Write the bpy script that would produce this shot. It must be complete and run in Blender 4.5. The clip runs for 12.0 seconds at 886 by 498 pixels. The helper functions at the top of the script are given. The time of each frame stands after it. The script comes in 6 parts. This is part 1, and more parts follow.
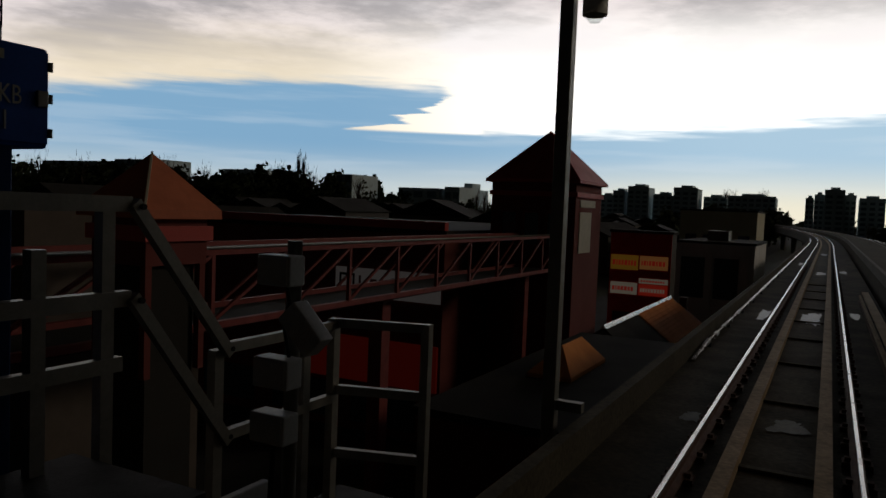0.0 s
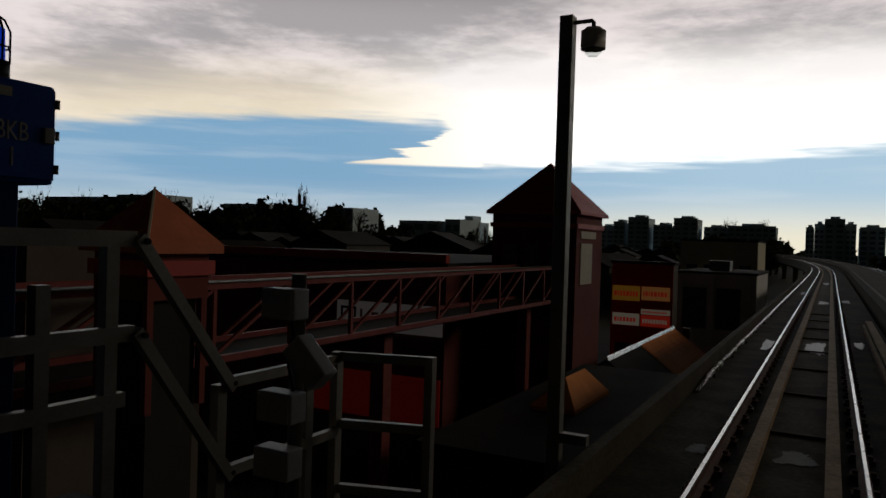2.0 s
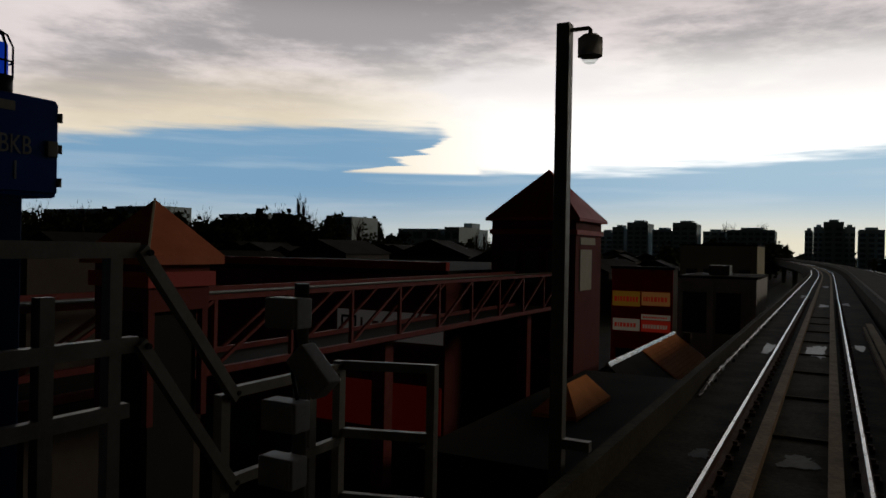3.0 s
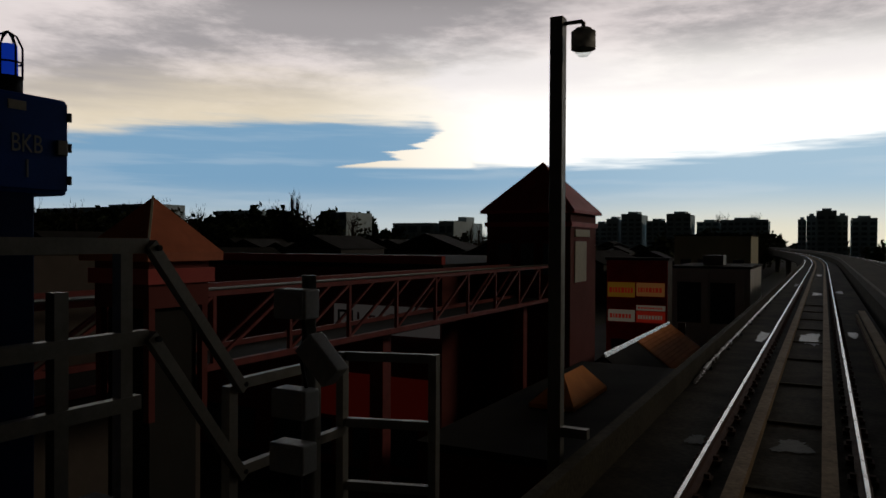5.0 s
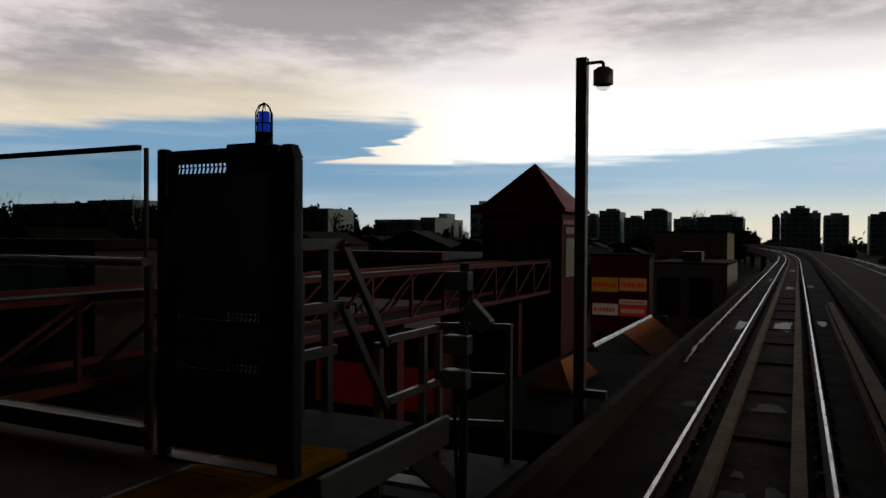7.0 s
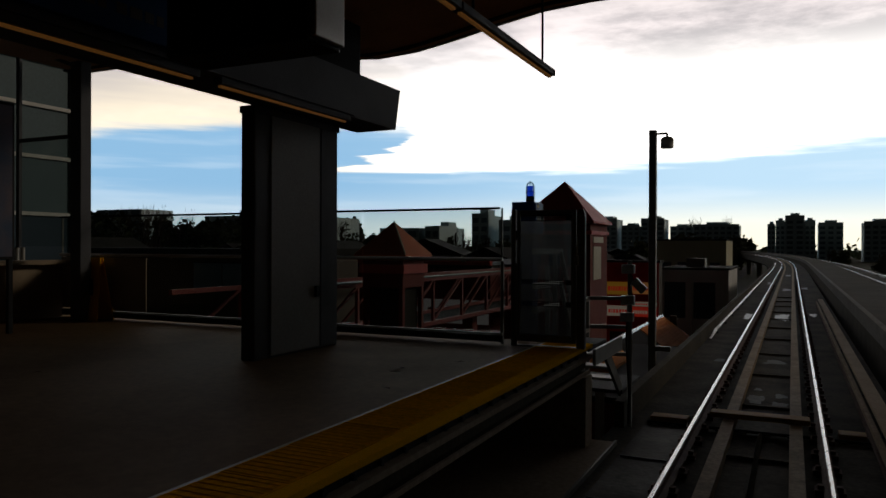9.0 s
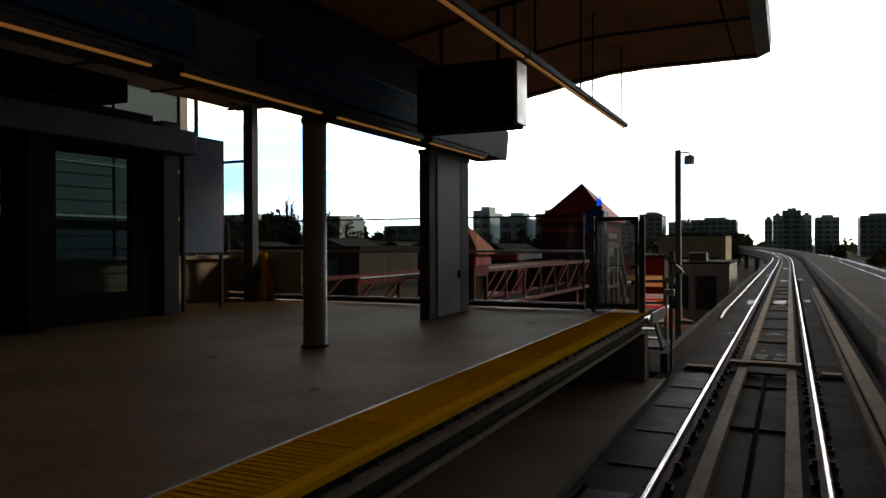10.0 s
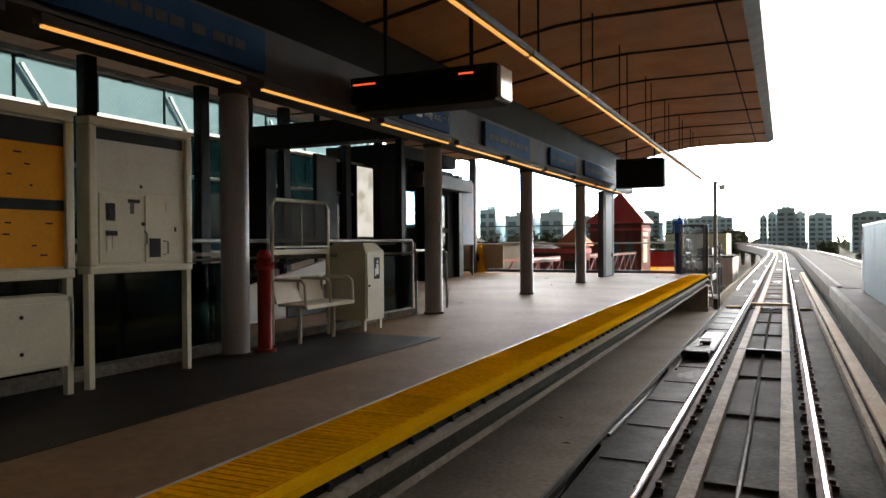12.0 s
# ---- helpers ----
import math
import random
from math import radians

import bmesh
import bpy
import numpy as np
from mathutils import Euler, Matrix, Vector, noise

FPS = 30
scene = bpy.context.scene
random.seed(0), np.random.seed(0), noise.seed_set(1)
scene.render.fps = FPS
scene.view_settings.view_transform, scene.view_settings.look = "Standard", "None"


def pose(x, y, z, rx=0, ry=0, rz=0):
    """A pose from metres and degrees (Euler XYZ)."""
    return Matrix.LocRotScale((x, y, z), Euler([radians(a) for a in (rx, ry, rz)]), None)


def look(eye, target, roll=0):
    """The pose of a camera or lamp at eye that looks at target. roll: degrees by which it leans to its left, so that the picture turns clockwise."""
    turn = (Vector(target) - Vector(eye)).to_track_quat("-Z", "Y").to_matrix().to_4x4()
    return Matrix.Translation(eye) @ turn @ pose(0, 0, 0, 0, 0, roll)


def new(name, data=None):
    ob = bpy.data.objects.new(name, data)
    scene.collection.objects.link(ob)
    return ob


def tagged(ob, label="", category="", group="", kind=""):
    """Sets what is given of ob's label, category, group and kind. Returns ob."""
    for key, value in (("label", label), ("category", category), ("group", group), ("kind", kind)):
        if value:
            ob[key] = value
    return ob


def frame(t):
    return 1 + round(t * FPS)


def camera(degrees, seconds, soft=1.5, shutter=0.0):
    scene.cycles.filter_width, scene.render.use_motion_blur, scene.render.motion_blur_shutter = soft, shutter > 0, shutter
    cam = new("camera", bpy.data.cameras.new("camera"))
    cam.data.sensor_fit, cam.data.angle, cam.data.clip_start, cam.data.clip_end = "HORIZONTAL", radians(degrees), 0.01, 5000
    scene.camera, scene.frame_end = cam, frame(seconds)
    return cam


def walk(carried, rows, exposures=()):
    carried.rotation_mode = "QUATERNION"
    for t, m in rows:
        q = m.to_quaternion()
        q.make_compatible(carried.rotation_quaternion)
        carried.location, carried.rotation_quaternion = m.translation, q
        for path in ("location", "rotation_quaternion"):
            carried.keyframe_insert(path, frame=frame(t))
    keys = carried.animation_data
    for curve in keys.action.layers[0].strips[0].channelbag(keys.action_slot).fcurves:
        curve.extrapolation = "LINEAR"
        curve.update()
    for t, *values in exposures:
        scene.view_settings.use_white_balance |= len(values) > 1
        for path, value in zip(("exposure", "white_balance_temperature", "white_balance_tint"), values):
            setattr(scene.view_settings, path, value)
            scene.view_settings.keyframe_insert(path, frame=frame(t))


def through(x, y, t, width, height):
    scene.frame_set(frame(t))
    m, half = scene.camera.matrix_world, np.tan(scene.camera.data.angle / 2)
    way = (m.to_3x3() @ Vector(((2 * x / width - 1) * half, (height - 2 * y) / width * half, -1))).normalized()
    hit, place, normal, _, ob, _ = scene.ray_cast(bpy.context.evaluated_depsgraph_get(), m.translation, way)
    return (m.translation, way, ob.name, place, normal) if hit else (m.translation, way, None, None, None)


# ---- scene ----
cam = camera(62.1, 12.0)
EXPOSURES = [(0, -2.55), (0.5, -2.25), (1, -1.50), (1.5, -2.15), (2, -2.60), (2.5, -2.70), (6.5, -2.70), (8.5, -2.50), (9, -2.15), (9.5, -1.45), (10, -0.45), (10.5, 0.55), (11, 1.35), (11.5, 2.22), (12, 2.65)]
PATH = [
    (0, (0.363, 25.208, 2.229), (-0.564, 26.977, 2.119), 2.3),
    (0.5, (0.359, 25.202, 2.224), (-0.562, 26.97, 2.061), 2.2),
    (1, (0.347, 25.204, 2.229), (-0.575, 26.97, 2.049), 2.3),
    (1.5, (0.362, 25.206, 2.23), (-0.571, 26.972, 2.134), 2.1),
    (2, (0.357, 25.196, 2.227), (-0.576, 26.964, 2.205), 1.8),
    (2.5, (0.344, 25.2, 2.223), (-0.59, 26.969, 2.228), 1.4),
    (3, (0.358, 25.174, 2.227), (-0.574, 26.943, 2.226), 1.1),
    (5, (0.375, 25.071, 2.213), (-0.544, 26.847, 2.196), 0.3),
    (5.5, (0.369, 24.97, 2.218), (-0.544, 26.749, 2.195), 0.3),
    (6, (0.381, 24.61, 2.23), (-0.508, 26.401, 2.198), 0.5),
    (6.5, (0.413, 23.968, 2.225), (-0.457, 25.769, 2.193), 0.4),
    (8.3, (0.396, 19.818, 2.246), (-0.469, 21.621, 2.241), 0.4),
    (8.5, (0.399, 19.151, 2.247), (-0.463, 20.955, 2.245), 0.3),
    (9, (0.398, 17.479, 2.24), (-0.46, 19.286, 2.235), 0.2),
    (9.5, (0.407, 15.482, 2.252), (-0.447, 17.29, 2.237), 0.2),
    (10, (0.416, 13.231, 2.226), (-0.436, 15.041, 2.213), -0.2),
    (10.5, (0.414, 10.458, 2.227), (-0.438, 12.267, 2.214), -0.2),
    (11, (0.395, 7.159, 2.203), (-0.458, 8.969, 2.193), 0.0),
    (11.5, (0.413, 3.854, 2.201), (-0.435, 5.666, 2.186), -0.0),
    (12, (0.419, 0.575, 2.159), (-0.421, 2.389, 2.141), -0.4),
]
walk(cam, [(t, look(eye, target, roll)) for t, eye, target, roll in PATH], EXPOSURES)

# ---- world, sun, exposure ----
SUN_EL, SUN_AZ = radians(22), radians(52)


def make_world():
    w = bpy.data.worlds.new("sky")
    scene.world = w
    w.use_nodes = True
    n, l = w.node_tree.nodes, w.node_tree.links
    bg = n["Background"]
    co, sep = n.new("ShaderNodeTexCoord"), n.new("ShaderNodeSeparateXYZ")
    l.new(co.outputs["Generated"], sep.inputs[0])

    def span(src, a, b, lo=0.0, hi=1.0):
        m = n.new("ShaderNodeMapRange")
        m.interpolation_type = "SMOOTHSTEP"
        for key, val in (("From Min", a), ("From Max", b), ("To Min", lo), ("To Max", hi)):
            m.inputs[key].default_value = val
        l.new(src, m.inputs["Value"])
        return m.outputs["Result"]

    def calc(op, a, b):
        m = n.new("ShaderNodeMath")
        m.operation = op
        for i, q in enumerate((a, b)):
            if isinstance(q, (int, float)):
                m.inputs[i].default_value = q
            else:
                l.new(q, m.inputs[i])
        return m.outputs[0]

    def mixed(fac, a, b):
        m = n.new("ShaderNodeMix")
        m.data_type = "RGBA"
        for key, q in (("Factor", fac), ("A", a), ("B", b)):
            if isinstance(q, tuple):
                m.inputs[key].default_value = (*q, 1)
            elif isinstance(q, float):
                m.inputs[key].default_value = q
            else:
                l.new(q, m.inputs[key])
        return m.outputs["Result"]

    def wisps(scale, stretch, detail, turn=0.0, rough=0.55):
        mp, tex = n.new("ShaderNodeMapping"), n.new("ShaderNodeTexNoise")
        mp.inputs["Scale"].default_value, mp.inputs["Rotation"].default_value = (1, 1, stretch), (0, radians(turn), 0)
        tex.inputs["Scale"].default_value, tex.inputs["Detail"].default_value, tex.inputs["Roughness"].default_value = scale, detail, rough
        l.new(co.outputs["Generated"], mp.inputs["Vector"]), l.new(mp.outputs[0], tex.inputs["Vector"])
        return tex.outputs["Fac"]

    x, y, z = sep.outputs
    sky = n.new("ShaderNodeTexSky")
    sky.sky_type, sky.sun_disc, sky.sun_elevation, sky.sun_rotation = "NISHITA", False, SUN_EL, SUN_AZ
    sky.air_density, sky.dust_density = 1.0, 0.6
    scaled = n.new("ShaderNodeVectorMath")
    scaled.operation = "SCALE"
    scaled.inputs["Scale"].default_value = 0.05
    l.new(sky.outputs["Color"], scaled.inputs[0])
    # clear air: deep blue away from the sun, pale and warm near the horizon
    low = span(z, 0.005, 0.085)
    near = span(x, -0.62, -0.05)
    horizon = mixed(near, (0.60, 0.67, 0.68), (0.92, 0.86, 0.68))
    upper = mixed(near, (0.22, 0.41, 0.61), (0.43, 0.61, 0.76))
    clear = mixed(0.06, mixed(low, horizon, upper), scaled.outputs[0])
    haze = calc("MULTIPLY", span(wisps(3.0, 14.0, 5), 0.48, 0.66), span(z, 0.01, 0.05))
    clear = mixed(calc("MULTIPLY", haze, 0.16), clear, (0.80, 0.84, 0.86))
    # cloud sheet: its lower edge dips towards the bright side
    ragged = calc("MULTIPLY", calc("SUBTRACT", wisps(7.0, 13.0, 7, 5), 0.5), 0.040)
    edge = span(x, -0.475, -0.415, 0.154, 0.100)
    tilt = calc("ADD", edge, span(x, -0.35, 0.15, 0.0, 0.025))
    dip = calc("ADD", tilt, span(x, -0.86, -0.66, -0.035, 0.0))
    over = calc("SUBTRACT", calc("ADD", z, ragged), dip)
    cover = span(over, -0.006, 0.016)
    # a bright tongue of cloud pointing away from the light
    roof = calc("ADD", calc("MULTIPLY", calc("ADD", x, 0.565), 0.46), calc("SUBTRACT", 0.100, calc("MULTIPLY", ragged, 1.6)))
    tongue = calc("MULTIPLY", calc("MULTIPLY", span(z, 0.098, 0.103), span(calc("SUBTRACT", roof, z), 0.0, 0.008)), span(x, -0.40, -0.43))
    cover = calc("MAXIMUM", cover, tongue)
    bright = calc("MULTIPLY", calc("MULTIPLY", span(x, -0.66, -0.24), span(x, 0.80, 0.35)), span(z, 0.285, 0.165))
    folds = wisps(3.6, 4.0, 9, 18, 0.62)
    grey = mixed(span(folds, 0.38, 0.62), (0.40, 0.375, 0.385), (0.84, 0.76, 0.75))
    cream = mixed(calc("MULTIPLY", span(over, 0.10, 0.0), 0.85), grey, (0.92, 0.80, 0.60))
    cloud = mixed(bright, cream, (1.5, 1.46, 1.38))
    streak = span(calc("ADD", wisps(2.8, 4.5, 8, -20), calc("MULTIPLY", bright, 0.25)), 0.55, 0.72)
    cloud = mixed(calc("MULTIPLY", streak, span(z, 0.14, 0.24)), cloud, (0.98, 0.93, 0.92))
    both = mixed(cover, clear, cloud)
    # unseen sky overhead, behind and far right is dimmed to cut the fill light
    dim = calc("MULTIPLY", span(y, 0.08, 0.55, 0.014, 1.0), calc("MULTIPLY", span(z, 0.28, 0.40, 1.0, 0.015), span(x, 0.62, 0.16, 0.06, 1.0)))
    last = n.new("ShaderNodeVectorMath")
    last.operation = "SCALE"
    l.new(both, last.inputs[0]), l.new(dim, last.inputs["Scale"])
    l.new(last.outputs[0], bg.inputs["Color"])
    bg.inputs["Strength"].default_value = 5.9


make_world()
sun = new("sun", bpy.data.lights.new("sun", "SUN"))
sun.data.energy, sun.data.angle, sun.data.color = 1.5, radians(10), (1.0, 0.84, 0.64)
sun.matrix_world = look((0, 0, 30), (0 - 100 * math.sin(SUN_AZ) * math.cos(SUN_EL), -100 * math.cos(SUN_AZ) * math.cos(SUN_EL), 30 - 100 * math.sin(SUN_EL)))

# ---- builders ----
class Build:
    """Collects boxes, tubes and sheets into one mesh."""

    def __init__(self):
        self.v, self.f, self.m, self.s = [], [], [], []

    def face(self, idx, mat=0, smooth=False):
        self.f.append(idx), self.m.append(mat), self.s.append(smooth)

    def poly(self, pts, mat=0):
        n = len(self.v)
        self.v += [tuple(p) for p in pts]
        self.face(list(range(n, n + len(pts))), mat)
        return self

    def hexa(self, p, mat=0):
        """Eight corners: bottom four anticlockwise from above, then the top four."""
        n = len(self.v)
        self.v += [tuple(q) for q in p]
        for q in ((3, 2, 1, 0), (4, 5, 6, 7), (0, 1, 5, 4), (1, 2, 6, 5), (2, 3, 7, 6), (3, 0, 4, 7)):
            self.face([n + i for i in q], mat)
        return self

    def box(self, x0, x1, y0, y1, z0, z1, mat=0, b=0.0):
        """A box; b chamfers all edges of its four long sides and ends."""
        if b <= 0:
            return self.hexa([(x0, y0, z0), (x1, y0, z0), (x1, y1, z0), (x0, y1, z0), (x0, y0, z1), (x1, y0, z1), (x1, y1, z1), (x0, y1, z1)], mat)
        bm = bmesh.new()
        bmesh.ops.create_cube(bm, size=1.0)
        for w in bm.verts:
            w.co = Vector((x0 + (w.co.x + .5) * (x1 - x0), y0 + (w.co.y + .5) * (y1 - y0), z0 + (w.co.z + .5) * (z1 - z0)))
        bmesh.ops.bevel(bm, geom=bm.edges[:], offset=b, segments=2, profile=0.5, affect="EDGES")
        bm.verts.index_update()
        n = len(self.v)
        self.v += [tuple(w.co) for w in bm.verts]
        for q in bm.faces:
            self.face([n + w.index for w in q.verts], mat)
        bm.free()
        return self

    def tube(self, pts, r, seg=10, mat=0, caps=True, r1=None):
        """A round bar along a line of points; r1 is the radius at its end."""
        pts = [Vector(p) for p in pts]
        rings, r1 = [], r if r1 is None else r1
        for i, p in enumerate(pts):
            d = (pts[min(i + 1, len(pts) - 1)] - pts[max(i - 1, 0)]).normalized()
            a = d.cross(Vector((0, 0, 1)) if abs(d.z) < 0.9 else Vector((1, 0, 0))).normalized()
            c = d.cross(a)
            rr = r + (r1 - r) * i / max(1, len(pts) - 1)
            n = len(self.v)
            self.v += [tuple(p + rr * (math.cos(k * math.tau / seg) * a + math.sin(k * math.tau / seg) * c)) for k in range(seg)]
            rings.append(n)
        for n0, n1 in zip(rings, rings[1:]):
            for k in range(seg):
                j = (k + 1) % seg
                self.face([n0 + k, n1 + k, n1 + j, n0 + j][::-1], mat, True)
        if caps:
            self.face([rings[0] + k for k in range(seg)], mat)
            self.face([rings[-1] + k for k in range(seg)][::-1], mat)
        return self

    def bar(self, p, q, w, h, mat=0):
        """A straight bar of rectangular section w by h (h towards up)."""
        p, q = Vector(p), Vector(q)
        d = (q - p).normalized()
        a = d.cross(Vector((0, 0, 1)) if abs(d.z) < 0.95 else Vector((0, 1, 0))).normalized() * w / 2
        c = a.cross(d).normalized() * h / 2
        return self.hexa([p - a - c, p + a - c, q + a - c, q - a - c, p - a + c, p + a + c, q + a + c, q - a + c], mat)

    def prism(self, outline, y0, y1, mat=0):
        """An outline of (x, z), anticlockwise seen from -y, drawn out along y."""
        n, k = len(self.v), len(outline)
        self.v += [(x, y0, z) for x, z in outline] + [(x, y1, z) for x, z in outline]
        self.face([n + i for i in range(k)], mat)
        self.face([n + k + i for i in range(k)][::-1], mat)
        for i in range(k):
            j = (i + 1) % k
            self.face([n + i, n + k + i, n + k + j, n + j], mat)
        return self

    def mesh(self, name, mats):
        me = bpy.data.meshes.new(name)
        me.from_pydata(self.v, [], self.f)
        for m in mats if isinstance(mats, (list, tuple)) else [mats]:
            me.materials.append(m)
        me.polygons.foreach_set("material_index", self.m)
        me.polygons.foreach_set("use_smooth", self.s)
        me.update()
        return me


def part(name, built, mats, parent, label="", at=None):
    """One mesh under a thing or under a part."""
    ob = new(name, built.mesh(name, mats) if isinstance(built, Build) else built)
    ob.parent = parent
    if at is not None:
        ob.location = at
    return tagged(ob, label)


def thing(name, x, y, z, label, category, group="", kind=""):
    ob = new(name)
    ob.empty_display_size = 0.2
    ob.location = (x, y, z)
    return tagged(ob, label, category, group, kind)


def solid(name, built, mats, label, category, group="", kind="", at=(0, 0, 0)):
    """A thing that is one single mesh."""
    ob = new(name, built.mesh(name, mats))
    ob.location = at
    return tagged(ob, label, category, group, kind)


# ---- materials ----
def surface(name, base, rough=0.6, metal=0.0, second=None, scale=3.0, grain=60.0, bump=0.15, stain=0.5, each=0.0, spec=0.25, coat=0.0, vary=0.09):
    """A worn surface: a base colour, a second one in stains, fine grain, relief; each varies it from piece to piece."""
    m = bpy.data.materials.new(name)
    m.use_nodes = True
    n, l = m.node_tree.nodes, m.node_tree.links
    p = n["Principled BSDF"]
    p.inputs["Metallic"].default_value, p.inputs["Specular IOR Level"].default_value, p.inputs["Coat Weight"].default_value = metal, spec, coat
    co = n.new("ShaderNodeTexCoord")
    big, fine = n.new("ShaderNodeTexNoise"), n.new("ShaderNodeTexNoise")
    for tex, sc, det in ((big, scale, 6.0), (fine, grain, 3.0)):
        tex.inputs["Scale"].default_value, tex.inputs["Detail"].default_value = sc, det
        l.new(co.outputs["Object"], tex.inputs["Vector"])
    ramp = n.new("ShaderNodeValToRGB")
    ramp.color_ramp.elements[0].position, ramp.color_ramp.elements[1].position = 0.42, 0.68
    l.new(big.outputs["Fac"], ramp.inputs["Fac"])
    second = second or tuple(c * 0.6 for c in base)
    mix = n.new("ShaderNodeMix")
    mix.data_type = "RGBA"
    mix.inputs["A"].default_value, mix.inputs["B"].default_value = (*base, 1), (*second, 1)
    k = n.new("ShaderNodeMath")
    k.operation, k.inputs[1].default_value = "MULTIPLY", stain
    l.new(ramp.outputs["Color"], k.inputs[0]), l.new(k.outputs[0], mix.inputs["Factor"])
    hsv = n.new("ShaderNodeHueSaturation")
    v = n.new("ShaderNodeMapRange")
    v.inputs["From Min"].default_value, v.inputs["From Max"].default_value = 0.25, 0.75
    v.inputs["To Min"].default_value, v.inputs["To Max"].default_value = 1 - vary, 1 + vary
    l.new(fine.outputs["Fac"], v.inputs["Value"])
    if each:
        info, r, mul = n.new("ShaderNodeObjectInfo"), n.new("ShaderNodeMapRange"), n.new("ShaderNodeMath")
        r.inputs["To Min"].default_value, r.inputs["To Max"].default_value, mul.operation = 1 - each, 1 + each, "MULTIPLY"
        l.new(info.outputs["Random"], r.inputs["Value"]), l.new(r.outputs["Result"], mul.inputs[0]), l.new(v.outputs["Result"], mul.inputs[1])
        l.new(mul.outputs[0], hsv.inputs["Value"])
    else:
        l.new(v.outputs["Result"], hsv.inputs["Value"])
    l.new(mix.outputs["Result"], hsv.inputs["Color"]), l.new(hsv.outputs["Color"], p.inputs["Base Color"])
    rr = n.new("ShaderNodeMapRange")
    rr.inputs["To Min"].default_value, rr.inputs["To Max"].default_value = max(0.02, rough - 0.12), min(1, rough + 0.12)
    l.new(big.outputs["Fac"], rr.inputs["Value"]), l.new(rr.outputs["Result"], p.inputs["Roughness"])
    if bump:
        bp = n.new("ShaderNodeBump")
        bp.inputs["Strength"].default_value, bp.inputs["Distance"].default_value = bump, 0.01
        l.new(fine.outputs["Fac"], bp.inputs["Height"]), l.new(bp.outputs["Normal"], p.inputs["Normal"])
    return m


def glass(name, tint, rough=0.05, through=0.6, shine=0.6, haze=0.0):
    """Thin tinted pane: part clear, part glossy reflection, part milky with dust."""
    m = bpy.data.materials.new(name)
    m.use_nodes = True
    n, l = m.node_tree.nodes, m.node_tree.links
    n.clear()
    out, mix = n.new("ShaderNodeOutputMaterial"), n.new("ShaderNodeMixShader")
    clear, gloss, facing = n.new("ShaderNodeBsdfTransparent"), n.new("ShaderNodeBsdfGlossy"), n.new("ShaderNodeLayerWeight")
    power, fres = n.new("ShaderNodeMath"), n.new("ShaderNodeMapRange")
    power.operation = "POWER"
    power.inputs[1].default_value, facing.inputs["Blend"].default_value, fres.inputs["To Min"].default_value = 5.0, 0.5, 0.04
    l.new(facing.outputs["Facing"], power.inputs[0]), l.new(power.outputs[0], fres.inputs["Value"])
    clear.inputs["Color"].default_value = (*[c * through for c in tint], 1)
    gloss.inputs["Roughness"].default_value = rough
    gloss.inputs["Color"].default_value = (shine, shine, shine, 1)
    l.new(fres.outputs[0], mix.inputs[0]), l.new(clear.outputs[0], mix.inputs[1]), l.new(gloss.outputs[0], mix.inputs[2])
    last = mix
    if haze:
        milk, last = n.new("ShaderNodeBsdfTranslucent"), n.new("ShaderNodeMixShader")
        milk.inputs["Color"].default_value, last.inputs[0].default_value = (0.75, 0.70, 0.64, 1), haze
        l.new(mix.outputs[0], last.inputs[1]), l.new(milk.outputs[0], last.inputs[2])
    l.new(last.outputs[0], out.inputs["Surface"])
    return m


def glow(name, colour, strength, blotch=None):
    m = bpy.data.materials.new(name)
    m.use_nodes = True
    n, l = m.node_tree.nodes, m.node_tree.links
    p = n["Principled BSDF"]
    p.inputs["Base Color"].default_value = (*colour, 1)
    p.inputs["Emission Color"].default_value, p.inputs["Emission Strength"].default_value = (*colour, 1), strength
    if blotch:
        co, tex, ramp = n.new("ShaderNodeTexCoord"), n.new("ShaderNodeTexNoise"), n.new("ShaderNodeValToRGB")
        tex.inputs["Scale"].default_value, tex.inputs["Detail"].default_value = 2.2, 5
        ramp.color_ramp.elements[0].position, ramp.color_ramp.elements[1].position = 0.36, 0.56
        ramp.color_ramp.elements[0].color, ramp.color_ramp.elements[1].color = (*blotch, 1), (*colour, 1)
        l.new(co.outputs["Object"], tex.inputs["Vector"]), l.new(tex.outputs["Fac"], ramp.inputs["Fac"])
        l.new(ramp.outputs["Color"], p.inputs["Emission Color"])
    return m


CONCRETE = surface("concrete", (0.17, 0.16, 0.14), 0.9, second=(0.085, 0.08, 0.07), scale=1.3, grain=22, bump=0.25, spec=0.08, vary=0.34)
LEDGE = surface("ledge_concrete", (0.37, 0.30, 0.225), 0.85, second=(0.24, 0.19, 0.14), scale=0.9, grain=16, bump=0.2, spec=0.10, vary=0.22)
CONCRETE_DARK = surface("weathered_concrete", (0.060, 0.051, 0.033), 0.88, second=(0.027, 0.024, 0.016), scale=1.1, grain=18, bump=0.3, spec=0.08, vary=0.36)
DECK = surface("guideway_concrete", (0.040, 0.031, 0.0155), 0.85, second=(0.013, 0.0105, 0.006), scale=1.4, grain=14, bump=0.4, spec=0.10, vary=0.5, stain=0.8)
FLOOR = surface("platform_floor", (0.205, 0.125, 0.062), 0.68, second=(0.135, 0.081, 0.040), scale=0.7, grain=16, bump=0.06, stain=0.8, spec=0.10, vary=0.16)
FLOOR_DARK = surface("dark_floor", (0.022, 0.018, 0.015), 0.5, second=(0.018, 0.015, 0.014), scale=1.2, grain=70, bump=0.05, spec=0.12)
